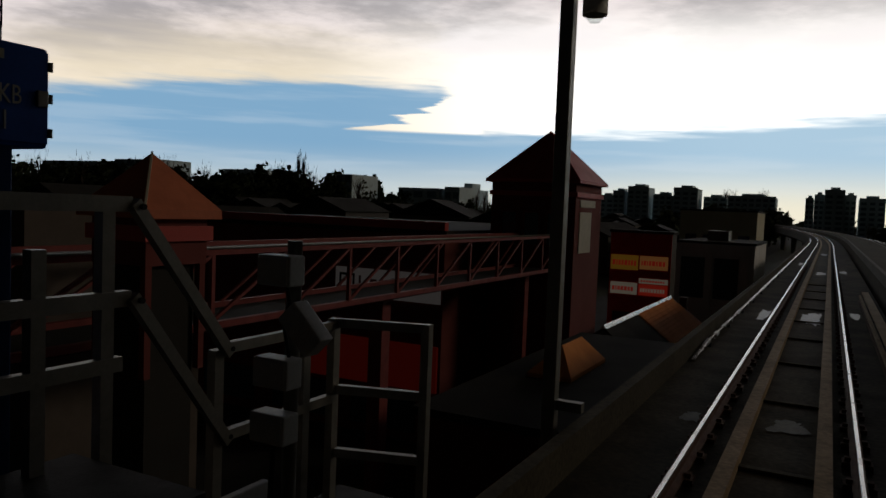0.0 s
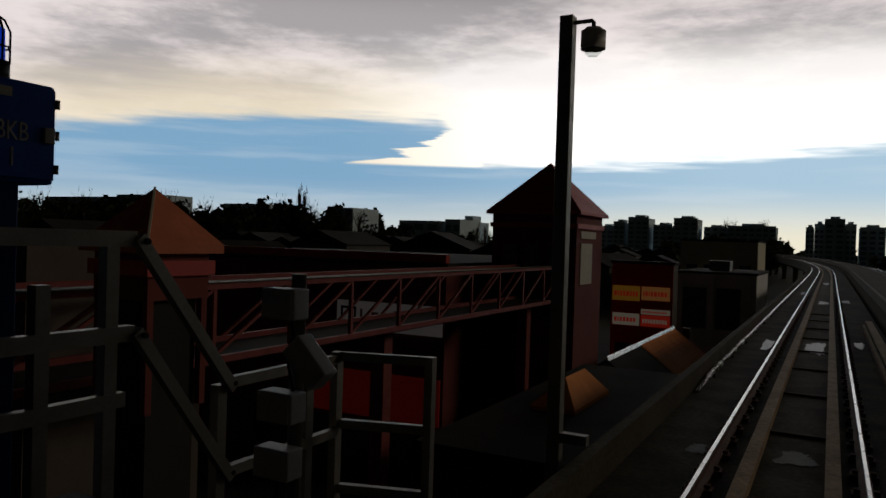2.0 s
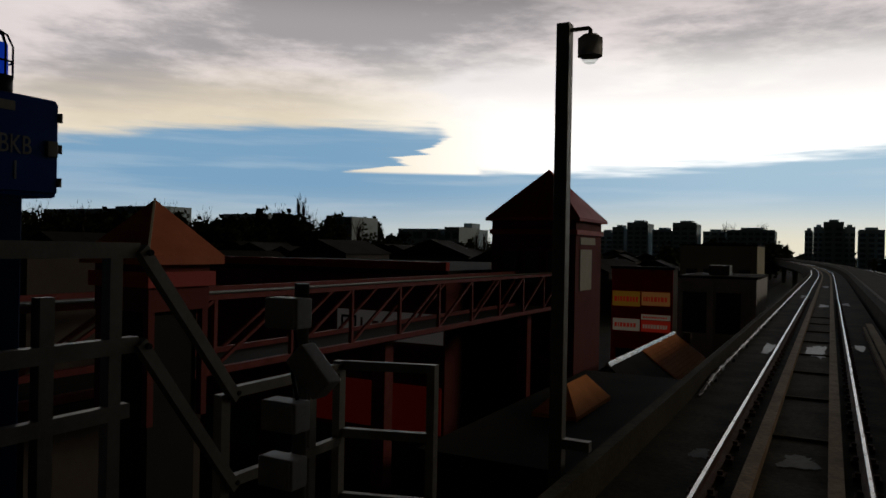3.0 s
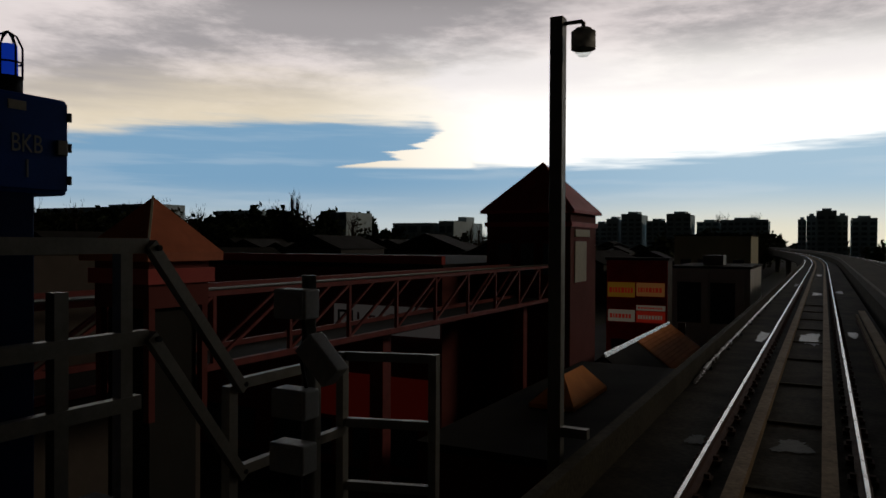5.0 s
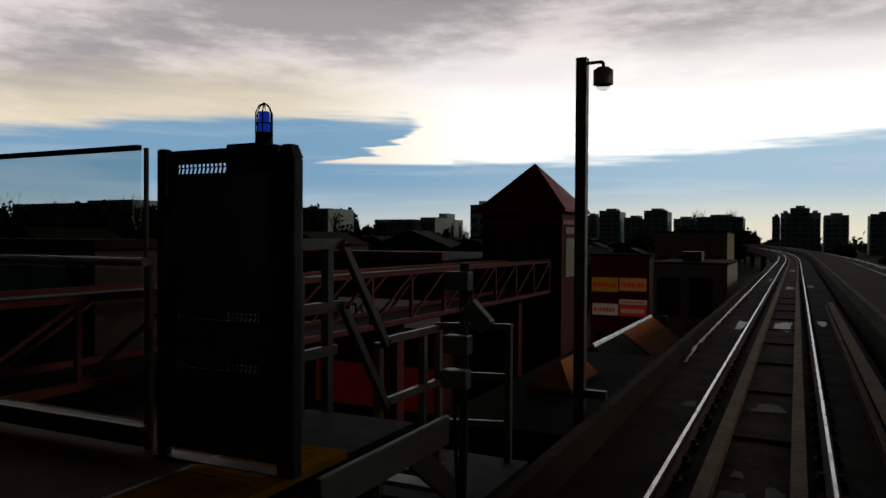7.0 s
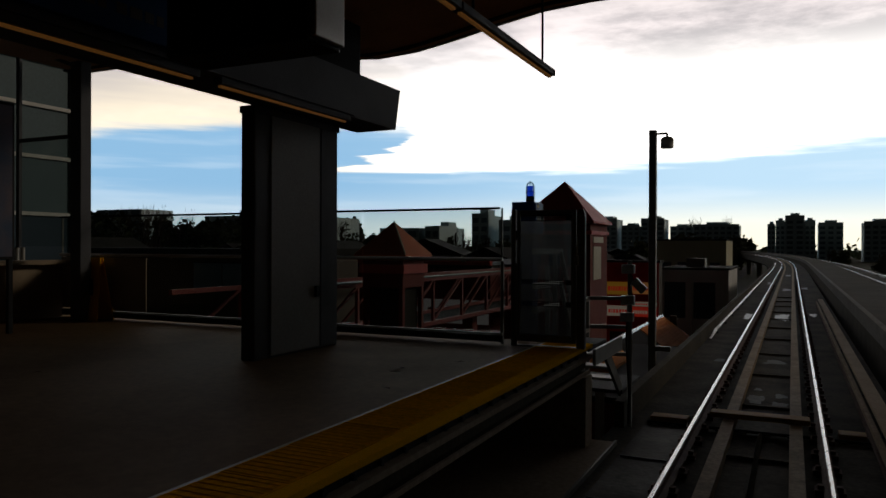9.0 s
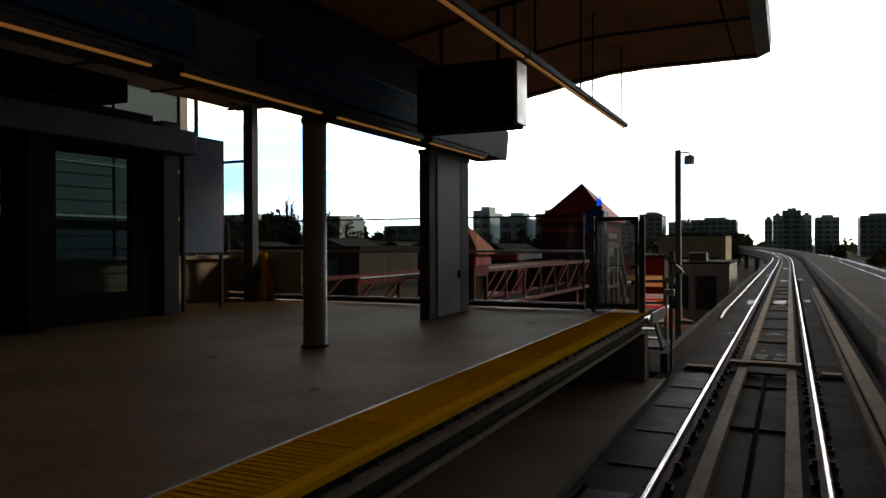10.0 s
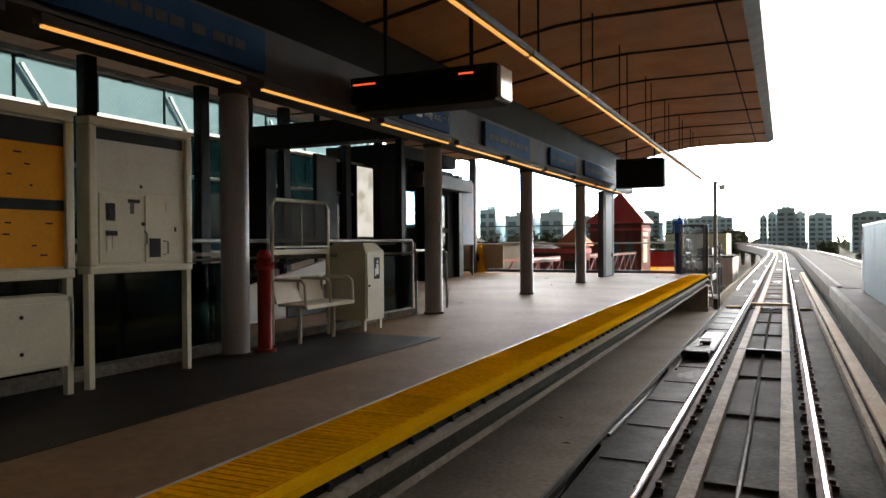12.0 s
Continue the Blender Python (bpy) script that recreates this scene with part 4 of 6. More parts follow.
part("seat_rail", Build().box(0.44, 0.48, -0.02, 0.94, 0.41, 0.45, b=0.008), CREAM, be)
for y0 in (0.0, 0.465):
    seat = part("seat", Build().box(0.06, 0.46, y0 + 0.01, y0 + 0.445, 0.43, 0.46, b=0.01), CREAM, be)
    part("backrest", Build().hexa([(0.02, y0, 0.46), (0.06, y0, 0.46), (0.06, y0 + 0.46, 0.46), (0.02, y0 + 0.46, 0.46), (-0.05, y0, 0.74), (-0.02, y0, 0.74), (-0.02, y0 + 0.46, 0.74), (-0.05, y0 + 0.46, 0.74)]), CREAM, seat)
for y in (-0.02, 0.455, 0.93):
    part("armrest", Build().tube([(0.02, y, 0.45), (0.02, y, 0.70), (0.06, y, 0.73), (0.40, y, 0.73), (0.45, y, 0.68), (0.46, y, 0.44)], 0.018, 8), CREAM, be)
for y in (0.20, 0.88):
    part("leg", Build().tube([(0.22, y, 0), (0.22, y, 0.44)], 0.022, 8), CREAM, be)

bn = thing("litter_cabinet", -4.72, 8.58, TOP, "tall cream steel litter cabinet with a black pictogram", "litter bin")
part("body", Build().hexa([(-0.30, 0.08, 0.13), (0.30, 0.08, 0.13), (0.30, 0.56, 0.13), (-0.30, 0.56, 0.13), (-0.30, 0.08, 1.02), (0.30, 0.08, 1.02), (0.30, 0.56, 1.02), (-0.30, 0.56, 1.02)]), CREAM, bn)
part("hood", Build().hexa([(-0.30, 0.08, 1.02), (0.30, 0.08, 1.02), (0.30, 0.56, 1.02), (-0.30, 0.56, 1.02), (-0.22, 0.16, 1.13), (0.22, 0.16, 1.13), (0.22, 0.46, 1.13), (-0.22, 0.46, 1.13)]), CREAM, bn)
part("door", Build().box(0.30, 0.314, 0.11, 0.53, 0.16, 0.99, b=0.004), CREAM, bn)
part("pictogram", Build().box(0.314, 0.318, 0.28, 0.42, 0.66, 0.94), BLACK, bn, "black label with a white shape")
part("pictogram_mark", Build().box(0.318, 0.321, 0.335, 0.385, 0.72, 0.85).box(0.318, 0.321, 0.345, 0.375, 0.865, 0.90).box(0.318, 0.321, 0.30, 0.325, 0.70, 0.80), WHITE, bn)
part("knob", Build().tube([(0.314, 0.15, 0.58), (0.33, 0.15, 0.58)], 0.014, 8), BLACK, bn)
for x in (-0.25, 0.25):
    for y in (0.12, 0.52):
        part("leg", Build().box(x - 0.025, x + 0.025, y - 0.025, y + 0.025, 0, 0.13), CREAM, bn)

# stairwell with glass sides and steel handrails
st = thing("stair_balustrade", -4.90, -0.7, TOP, "green glass balustrade with a steel handrail around the stairwell", "balustrade")
part("handrail", Build().tube([(0, -8, 1.16), (0, 11.54, 1.16), (0, 11.58, 1.16), (0, 11.6, 1.10), (0, 11.6, 0)], 0.024, 10), GALV, st)
part("lower_rail", Build().tube([(0.05, -8, 0.97), (0.05, 11.55, 0.97)], 0.018, 8), GALV, st)
for k in range(9):
    part("post", Build().tube([(0, -5.0 + k * 2.075, 0), (0, -5.0 + k * 2.075, 1.12)], 0.022, 8), GALV, st)
    if k != 7:
        part("pane", Build().box(-0.008, 0.008, -7.0 + k * 2.075 + 0.05, -5.0 + k * 2.075 - 0.02, 0.12, 0.93), GREENPANE, st)
part("kerb", Build().box(-0.08, 0.06, -8, 11.6, 0, 0.10), CONCRETE, st)
gr = thing("grab_rail", -4.88, 10.95, TOP, "steel grab rail at the head of the stairs", "handrail")
part("rail", Build().tube([(0, 0, 1.0), (0, 1.1, 1.0), (0, 1.2, 0.95), (0, 1.22, 0)], 0.022, 8), GALV, gr)
part("support", Build().tube([(0, 0.05, 0), (0, 0.05, 1.0)], 0.02, 8), GALV, gr)
es = thing("escalator", -6.4, 8.75, TOP, "escalator head with a pale side panel and black handrail", "escalator")
part("side_panel", Build().hexa([(-0.06, -2.6, 0.0), (0.0, -2.6, 0.0), (0.0, 2.3, 0.0), (-0.06, 2.3, 0.0), (-0.06, -2.6, 0.10), (0.0, -2.6, 0.10), (0.0, 2.3, 0.90), (-0.06, 2.3, 0.90)]), WHITE, es, "white side panel")
part("handrail", Build().tube([(-0.03, -2.8, 0.17), (-0.03, -1.0, 0.47), (-0.03, 0.7, 0.80), (-0.03, 1.5, 0.92), (-0.03, 1.95, 0.93), (-0.03, 2.35, 0.86), (-0.03, 2.5, 0.72), (-0.03, 2.35, 0.60), (-0.03, 1.3, 0.50)], 0.045, 10), BLACK, es, "black rubber handrail")
part("newel", Build().box(-0.08, 0.02, 0.9, 2.6, 0.0, 0.46, b=0.02), BLACKMETAL, es)

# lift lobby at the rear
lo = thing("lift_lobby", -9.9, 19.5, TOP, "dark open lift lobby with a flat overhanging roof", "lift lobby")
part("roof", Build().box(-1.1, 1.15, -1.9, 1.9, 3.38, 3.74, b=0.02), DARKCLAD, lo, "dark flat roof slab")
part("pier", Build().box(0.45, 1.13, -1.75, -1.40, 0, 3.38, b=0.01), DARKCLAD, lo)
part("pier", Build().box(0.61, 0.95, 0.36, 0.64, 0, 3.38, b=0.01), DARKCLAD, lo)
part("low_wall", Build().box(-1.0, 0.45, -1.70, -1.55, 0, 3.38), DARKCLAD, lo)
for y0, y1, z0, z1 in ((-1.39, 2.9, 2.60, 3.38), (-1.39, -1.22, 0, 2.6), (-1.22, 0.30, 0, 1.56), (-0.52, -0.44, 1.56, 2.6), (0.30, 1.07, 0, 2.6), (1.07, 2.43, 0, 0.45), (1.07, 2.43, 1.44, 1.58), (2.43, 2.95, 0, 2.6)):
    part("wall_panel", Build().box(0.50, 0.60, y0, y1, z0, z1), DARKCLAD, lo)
for y0, y1, z0, z1 in ((-1.22, -0.52, 1.56, 2.6), (-0.44, 0.30, 1.56, 2.6), (1.07, 2.43, 1.58, 2.6), (1.07, 2.43, 0.45, 1.44)):
    wn = part("window", Build().box(0.53, 0.55, y0, y1, z0, z1), TEALPANE, lo, "teal window pane")
    wn.visible_shadow = False
    for k in range(5):
        z = z0 + (k + 0.5) * (z1 - z0) / 5
        part("louvre", Build().box(0.515, 0.525, y0, y1, z - 0.01, z + 0.01), GALV, wn)
part("rail", Build().tube([(0.5, -2.6, 1.10), (2.0, -2.6, 1.10), (2.0, -2.6, 0.0)], 0.022, 8), GALV, lo, "pale steel rail")
for k in range(3):
    part("downlight", Build().tube([(0.6, -1.2 + k * 1.1, 3.36), (0.6, -1.2 + k * 1.1, 3.38)], 0.07, 12), WHITE, lo)
part("corner_post", Build().box(0.12, 0.77, 2.96, 3.3, 0, 3.3, b=0.01), BLACKMETAL, lo)
solid("lobby_beam", Build().box(-9.3, -8.86, 19.3, 22.95, 3.78, 4.18, b=0.02), GREYPAINT, "pale grey beam over the lobby entrance", "beam")
solid("canopy_post", Build().box(-10.1, -9.86, 25.6, 25.8, TOP, 5.2, b=0.01), GREYPAINT, "slim grey post at the platform end", "post")


ew = thing("end_window", -11.5, 25.7, TOP, "tall end window with a slim grey frame beside the platform post", "window")
part("mullion", Build().box(-0.04, 0.04, -0.03, 0.03, 0, 4.6, b=0.006), GREYPAINT, ew)
part("top_bar", Build().bar((0.0, 0, 4.62), (1.40, 0, 4.12), 0.05, 0.05), GREYPAINT, ew)
part("transom", Build().box(0.04, 1.40, -0.025, 0.025, 2.96, 3.02), GREYPAINT, ew)
part("glass", Build().box(0.04, 1.40, -0.005, 0.005, 1.20, 2.96), CLEAR, ew).visible_shadow = False
for x in (0.12, 0.27):
    part("bollard_post", Build().tube([(x, -0.12, 0), (x, -0.12, 1.18)], 0.035, 10), WHITE, ew, "white post")

# roller shutter header over the stair head
sh = thing("shutter_portal", -7.2, 11.6, TOP, "dark roller shutter housing on a pier over the stair head", "shutter")
part("housing", Build().box(-1.84, 1.80, -0.2, 0.2, 2.88, 3.28, b=0.015), BLACKMETAL, sh)
part("pier", Build().box(-1.62, -0.98, -0.15, 0.15, 0, 2.88, b=0.01), BLACKMETAL, sh)
part("guide", Build().box(1.66, 1.78, -0.06, 0.06, 0, 2.88, b=0.008), BLACKMETAL, sh)
for k in range(3):
    part("bracket", Build().box(-1.5 + k * 1.5, -1.42 + k * 1.5, -0.04, 0.04, 3.28, soffit_z(-8.7 + k * 1.5) - TOP + 0.02), BLACKMETAL, sh)

# glazed hall standing behind the station
ha = thing("glazed_hall", -18.0, 11.0, GROUND, "tall hall clad in blue-grey panels with white bars behind the station", "hall")
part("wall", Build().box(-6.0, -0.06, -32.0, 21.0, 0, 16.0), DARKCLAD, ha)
part("roof", Build().box(-6.2, 0.1, -32.2, 21.1, 16.0, 16.25), ROOFTOP, ha)
part("corner_post", Build().box(-0.35, 0.06, 20.7, 21.06, 0, 16.0, b=0.02), GALV, ha, "pale corner post")
HALL_Y = [18.1 - 2.6 * k for k in range(19)]
for y in HALL_Y:
    for z0, z1 in ((7.0, 8.5), (8.6, 10.05), (10.15, 11.6), (11.7, 12.97), (13.07, 14.2)):
        part("panel", Build().box(-0.06, 0.0, y + 0.04, y + 2.52, z0, z1), HALLPANEL if z0 > 10 else TOWERGLASS, ha)
for z in (8.55, 10.1, 11.65, 13.02):
    part("bar", Build().box(0.0, 0.07, -32, 20.7, z - 0.05, z + 0.05), WHITE, ha, "white bar")
part("gutter", Build().box(0.0, 0.16, -32, 20.7, 14.22, 14.66, b=0.02), WHITE, ha, "white gutter band")
for k in range(7):
    y = -18.2 + k * 5.2
    part("brace", Build().bar((0.12, y, 14.0), (0.12, y + 1.9, 11.5), 0.09, 0.09), WHITE, ha, "white diagonal brace")


def side_panel(name, x, y0, y1, z0, z1, mat, label):
    """A framed panel whose face looks towards the track."""
    p = thing(name, x, y0, TOP, label, "panel", "upright panels")
    d = y1 - y0
    lo_z, hi_z = z0 - TOP, z1 - TOP
    part("frame", Build().box(-0.08, 0, 0, d, lo_z, hi_z, b=0.01), BLACKMETAL, p)
    part("face", Build().box(0.0, 0.006, 0.04, d - 0.04, lo_z + 0.04, hi_z - 0.04), mat, p)
    for y in (0.05, d - 0.05):
        part("leg", Build().box(-0.07, -0.01, y - 0.03, y + 0.03, 0, z0 - TOP), BLACKMETAL, p)


side_panel("poster_panel", -9.30, 23.06, 24.12, 2.05, 4.2, POSTER, "faded poster panel by the end window")
side_panel("glowing_panel", -9.46, 16.68, 17.54, 2.28, 4.16, LITPANEL, "pale frosted panel in a dark frame, its light given by emission")
side_panel("advert_panel", -9.42, 14.83, 15.73, 2.25, 4.25, GREYPAINT, "grey advertisement panel in a dark frame")
for k in range(2):
    bnn = thing("waste_bin", -10.45 + 0.42 * k, 20.3 + 0.3 * k, TOP, "dark blue waste bin with a sloped lid", "bin", "waste bins")
    part("body", Build().box(-0.2, 0.2, -0.2, 0.2, 0, 0.85, b=0.02), BLUEBOX, bnn)
    part("lid", Build().hexa([(-0.21, -0.21, 0.85), (0.21, -0.21, 0.85), (0.21, 0.21, 0.85), (-0.21, 0.21, 0.85), (-0.15, -0.05, 1.08), (0.15, -0.05, 1.08), (0.15, 0.18, 1.08), (-0.15, 0.18, 1.08)]), BLACK, bnn)

ws = thing("caution_board", -9.86, 25.9, TOP, "yellow folding caution board on the platform", "caution board")
for s in (-1, 1):
    part("leaf", Build().hexa([(-0.21, 0.16 * s - 0.01, 0), (0.21, 0.16 * s - 0.01, 0), (0.21, 0.16 * s + 0.01, 0), (-0.21, 0.16 * s + 0.01, 0), (-0.13, 0.02 * s - 0.01, 1.02), (0.13, 0.02 * s - 0.01, 1.02), (0.13, 0.02 * s + 0.01, 1.02), (-0.13, 0.02 * s + 0.01, 1.02)]), YELLOW_EDGE, ws)
part("notice", Build().box(-0.07, 0.07, -0.135, -0.125, 0.42, 0.68), BLACK, ws)

# dead leaves blown on to the platform and the ledge
leaf_mesh = Build().poly([(-0.05, 0, 0.004), (-0.02, -0.028, 0.012), (0.05, -0.01, 0.006), (0.03, 0.03, 0.014)]).poly([(0.05, -0.01, 0.006), (0.085, 0.0, 0.012), (0.03, 0.03, 0.014)]).mesh("fallen_leaf", DEADLEAF)
for k, (x, y, z) in enumerate(((-3.09, 23.7, TOP), (-5.1, 19.2, TOP), (-2.73, 22.95, TOP), (-6.1, 22.15, TOP), (-2.28, 10.1, -0.19), (-1.91, 8.9, -0.19), (-3.1, 18.2, TOP), (-5.0, 13.05, TOP), (-2.75, 24.55, TOP), (-3.13, 23.95, TOP))):
    lf = new("fallen_leaf", leaf_mesh)
    lf.location, lf.rotation_euler = (x, y, z), (0, 0, 1.3 * k)
    tagged(lf, "dry brown leaf lying on the station floor", "leaf", "fallen leaves")

# ---- end of the platform ----
er = thing("end_balustrade", -6.99, END - 0.52, TOP, "steel railing with glass panels across the platform end", "balustrade")
part("handrail", Build().tube([(-4.0, 0, 1.06), (4.12, 0, 1.06)], 0.026, 10), ALU, er, "pale round handrail")
part("top_rail", Build().box(-4.0, 4.08, -0.015, 0.015, 1.685, 1.715), BLACKMETAL, er, "thin dark upper rail")
part("kick_plate", Build().box(-4.0, 4.12, -0.02, 0.02, 0.03, 0.11), BLACKMETAL, er)
part("kick_rail", Build().box(-4.0, 4.12, -0.024, 0.024, 0.115, 0.14), GALV, er)
for x in (-3.98, 4.10):
    part("post", Build().box(x - 0.02, x + 0.02, 0.028, 0.066, 0, 1.04, b=0.006), GALV, er)
    part("upper_post", Build().box(x - 0.010, x + 0.010, 0.018, 0.038, 1.06, 1.70), GALV, er)
for k in range(4):
    x = -3.98 + k * 2.02
    part("panel", Build().box(x + 0.012, x + 2.008, -0.006, 0.006, 0.16, 1.02), (TANWALL, CLEAR, CLEAR, CLEAR)[k], er, ("tan panel", "clear lower pane", "clear lower pane", "clear lower pane")[k])
    part("glass", Build().box(x + 0.012, x + 2.008, -0.005, 0.005, 1.10, 1.68), CLEAR, er, "clear upper pane").visible_shadow = False
    for q in (0.5, 1.5):
        part("clip", Build().box(x + q - 0.03, x + q + 0.03, -0.014, 0.014, 1.02, 1.045), GALV, er)

gt = thing("end_gate", -2.72, END - 0.52, TOP, "tall grey steel gate with dark expanded mesh at the platform end", "gate")
part("post", Build().box(-0.03, 0.03, -0.03, 0.03, 0, 1.68, b=0.012), GREYSTEEL, gt)
part("stop_post", Build().box(0.03, 0.06, -0.05, -0.025, 0, 1.02, b=0.006), GALV, gt, "pale steel post")
part("post", Build().box(0.80, 0.90, -0.045, 0.045, 0, 1.60, b=0.014).hexa([(0.802, -0.043, 1.60), (0.898, -0.043, 1.60), (0.898, 0.043, 1.60), (0.802, 0.043, 1.60), (0.825, -0.03, 1.665), (0.875, -0.03, 1.665), (0.875, 0.03, 1.665), (0.825, 0.03, 1.665)]), GREYSTEEL, gt, "thick post with a rounded head")
leaf = part("leaf", Build().box(0.045, 0.085, -0.025, 0.025, 0.06, 1.665, b=0.006).box(0.735, 0.79, -0.025, 0.025, 0.06, 1.665, b=0.006).box(0.085, 0.735, -0.025, 0.025, 1.61, 1.665, b=0.006).box(0.085, 0.735, -0.025, 0.025, 0.06, 0.14, b=0.006), GREYSTEEL, gt, "grey gate frame")
SLOTS = ((0.50, 0.545), (0.765, 0.81), (1.54, 1.59))
for z0, z1 in ((0.14, 0.50), (0.545, 0.765), (0.81, 1.54)):
    sheet = Build().box(0.085, 0.735, -0.007, 0.007, z0, z0 + 0.008).box(0.085, 0.735, -0.007, 0.007, z1 - 0.008, z1)
    for k in range(50):
        sheet.box(0.0875 + k * 0.013, 0.0942 + k * 0.013, -0.007, 0.007, z0 + 0.008, z1 - 0.008)
    part("sheet", sheet, BLACKMETAL, leaf, "deep expanded black mesh sheet")
part("sheet", Build().box(0.085, 0.735, -0.006, 0.006, 1.59, 1.61), BLACKMETAL, leaf)
for z0, z1 in SLOTS:
    mesh = Build().box(0.66, 0.735, -0.006, 0.006, z0, z1).box(0.085, 0.66, -0.004, 0.004, z1 - 0.022, z1 - 0.015)
    for k in range(20):
        mesh.bar((0.087 + k * 0.029, 0, z0), (0.099 + k * 0.029, 0, z1 - 0.016), 0.009, 0.008)
        mesh.box(0.089 + k * 0.029, 0.097 + k * 0.029, -0.004, 0.004, z1 - 0.016, z1)
    part("mesh_panel", mesh, BLACKMETAL, leaf, "dark pressed mesh row")
latch = part("latch", Build().box(0.77, 0.83, -0.075, -0.045, 1.00, 1.12, b=0.008), GALV, gt)
part("lever", Build().bar((0.80, -0.085, 1.10), (0.84, -0.085, 1.30), 0.022, 0.014), GALV, latch)
for z in (0.30, 1.30):
    part("hinge", Build().tube([(0.045, -0.02, z), (0.045, -0.02, z + 0.12)], 0.018, 8), BLACKMETAL, gt)
part("sill", Build().box(-0.02, 0.86, -0.05, 0.06, 0.0, 0.015), GALV, gt, "worn metal sill")

bk = thing("signal_box", -2.94, 26.96, 0.2, "blue signal cabinet on a blue post with a caged blue lamp", "signal box")
part("post", Build().box(-0.05, 0.19, -0.05, 0.19, 0, 2.23, b=0.01), NAVY, bk, "dull navy post")
part("cabinet", Build().box(-0.13, 0.20, 0.0, 0.34, 2.22, 2.66, b=0.015), BLUEBOX, bk)
dr = part("door", Build().box(0.20, 0.216, 0.012, 0.33, 2.24, 2.64, b=0.004), BLUEBOX, bk)
for z in (2.29, 2.44, 2.58):
    part("hinge", Build().tube([(0.215, 0.338, z - 0.02), (0.215, 0.338, z + 0.02)], 0.012, 8), GALV, dr)
part("plate", Build().box(0.216, 0.22, 0.05, 0.13, 2.58, 2.62), PAPER, dr, "small pale plate")
part("latch", Build().box(0.216, 0.235, 0.27, 0.32, 2.40, 2.47, b=0.004), GALV, dr)
writing("BKB", 0.115, dr, (0.217, 0.06, 2.40), (90, 0, 90), BOXGREY, squeeze=0.72)
writing("1", 0.115, dr, (0.217, 0.115, 2.29), (90, 0, 90), BOXGREY, squeeze=0.72)
lamp = part("lamp", Build().tube([(0.095, 0.125, 2.66), (0.095, 0.125, 2.74)], 0.06, 12), BLACKMETAL, bk)
part("lamp_glass", Build().tube([(0.095, 0.125, 2.74), (0.095, 0.125, 2.88)], 0.042, 12, r1=0.038), BLUEGLOW, lamp, "glowing blue lamp glass")
for k in range(6):
    a = k * math.tau / 6
    c, s = 0.058 * math.cos(a), 0.058 * math.sin(a)
    part("cage_bar", Build().tube([(0.095 + c, 0.125 + s, 2.73), (0.095 + c, 0.125 + s, 2.87), (0.095 + c * 0.6, 0.125 + s * 0.6, 2.92), (0.095, 0.125, 2.94)], 0.005, 5), BLACKMETAL, lamp)
part("cage_ring", Build().tube([(0.095 + 0.058 * math.cos(k * math.tau / 12), 0.125 + 0.058 * math.sin(k * math.tau / 12), 2.8) for k in range(13)], 0.005, 5), BLACKMETAL, lamp)

# service stair down to the track side
sv = thing("service_stair", -2.27, END - 0.14, 0.0, "dull steel service stair with square rails beside the track", "stair")
part("upper_landing", Build().box(-0.45, 0.40, 0.02, 0.95, TOP - 0.08, TOP - 0.02), GRATING, sv, "dark steel grating")
for k in range(3):
    part("tread", Build().box(-0.36, 0.36, 0.98 + k * 0.28, 1.24 + k * 0.28, 0.75 - k * 0.21, 0.79 - k * 0.21, b=0.006), STAIRSTEEL, sv)
part("lower_landing", Build().box(-0.45, 0.45, 1.75, 3.12, 0.12, 0.17), GRATING, sv, "dark steel grating")
for x in (-0.42, 0.40):
    part("stringer", Build().hexa([(x - 0.02, 0.9, 0.72), (x + 0.02, 0.9, 0.72), (x + 0.02, 1.9, 0.02), (x - 0.02, 1.9, 0.02), (x - 0.02, 0.9, 0.95), (x + 0.02, 0.9, 0.95), (x + 0.02, 1.9, 0.22), (x - 0.02, 1.9, 0.22)]), STAIRSTEEL, sv)
x = -0.33
for z0, z1 in ((2.19, 1.40), (1.74, 0.90)):
    part("rail", Build().bar((x, 0.05, z0), (x, 1.14, z0), 0.06, 0.075), STAIRSTEEL, sv)
    part("rail", Build().bar((x + 0.03, 1.14, z0 + 0.01), (x + 0.03, 1.80, z1 - 0.03), 0.05, 0.06), STAIRSTEEL, sv)
    part("rail", Build().bar((x, 1.78, z1), (x, 2.86, z1), 0.05, 0.06), STAIRSTEEL, sv)
    part("bolt", Build().tube([(x + 0.03, 1.17, z0 - 0.01), (x + 0.075, 1.17, z0 - 0.01)], 0.015, 8), BLACKMETAL, sv)
    part("bolt", Build().tube([(x + 0.03, 1.80, z1), (x + 0.06, 1.80, z1)], 0.015, 8), BLACKMETAL, sv)
part("rail", Build().bar((x, 0.05, 1.43), (x, 1.1, 1.43), 0.05, 0.07), STAIRSTEEL, sv)
for y, z0, z1 in ((0.68, 0.9, 1.99), (1.02, 0.85, 2.16), (1.74, 0.15, 1.40), (2.52, 0.15, 1.42), (2.84, 0.15, 1.45)):
    part("post", Build().box(x - 0.042, x + 0.018, y - 0.034, y + 0.034, z0, z1 - 0.004), STAIRSTEEL, sv)
part("post", Build().box(0.26, 0.32, 2.99, 3.05, 0.15, 1.45), STAIRSTEEL, sv)
for z in (1.42, 0.96, 0.52):
    part("end_rail", Build().bar((-0.30, 2.84, z), (0.29, 3.02, z), 0.05, 0.06), STAIRSTEEL, sv)
part("side_plate", Build().box(0.53, 0.57, -0.35, 1.15, 0.84, 1.035, b=0.008), BOXGREY, sv, "pale toe plate")
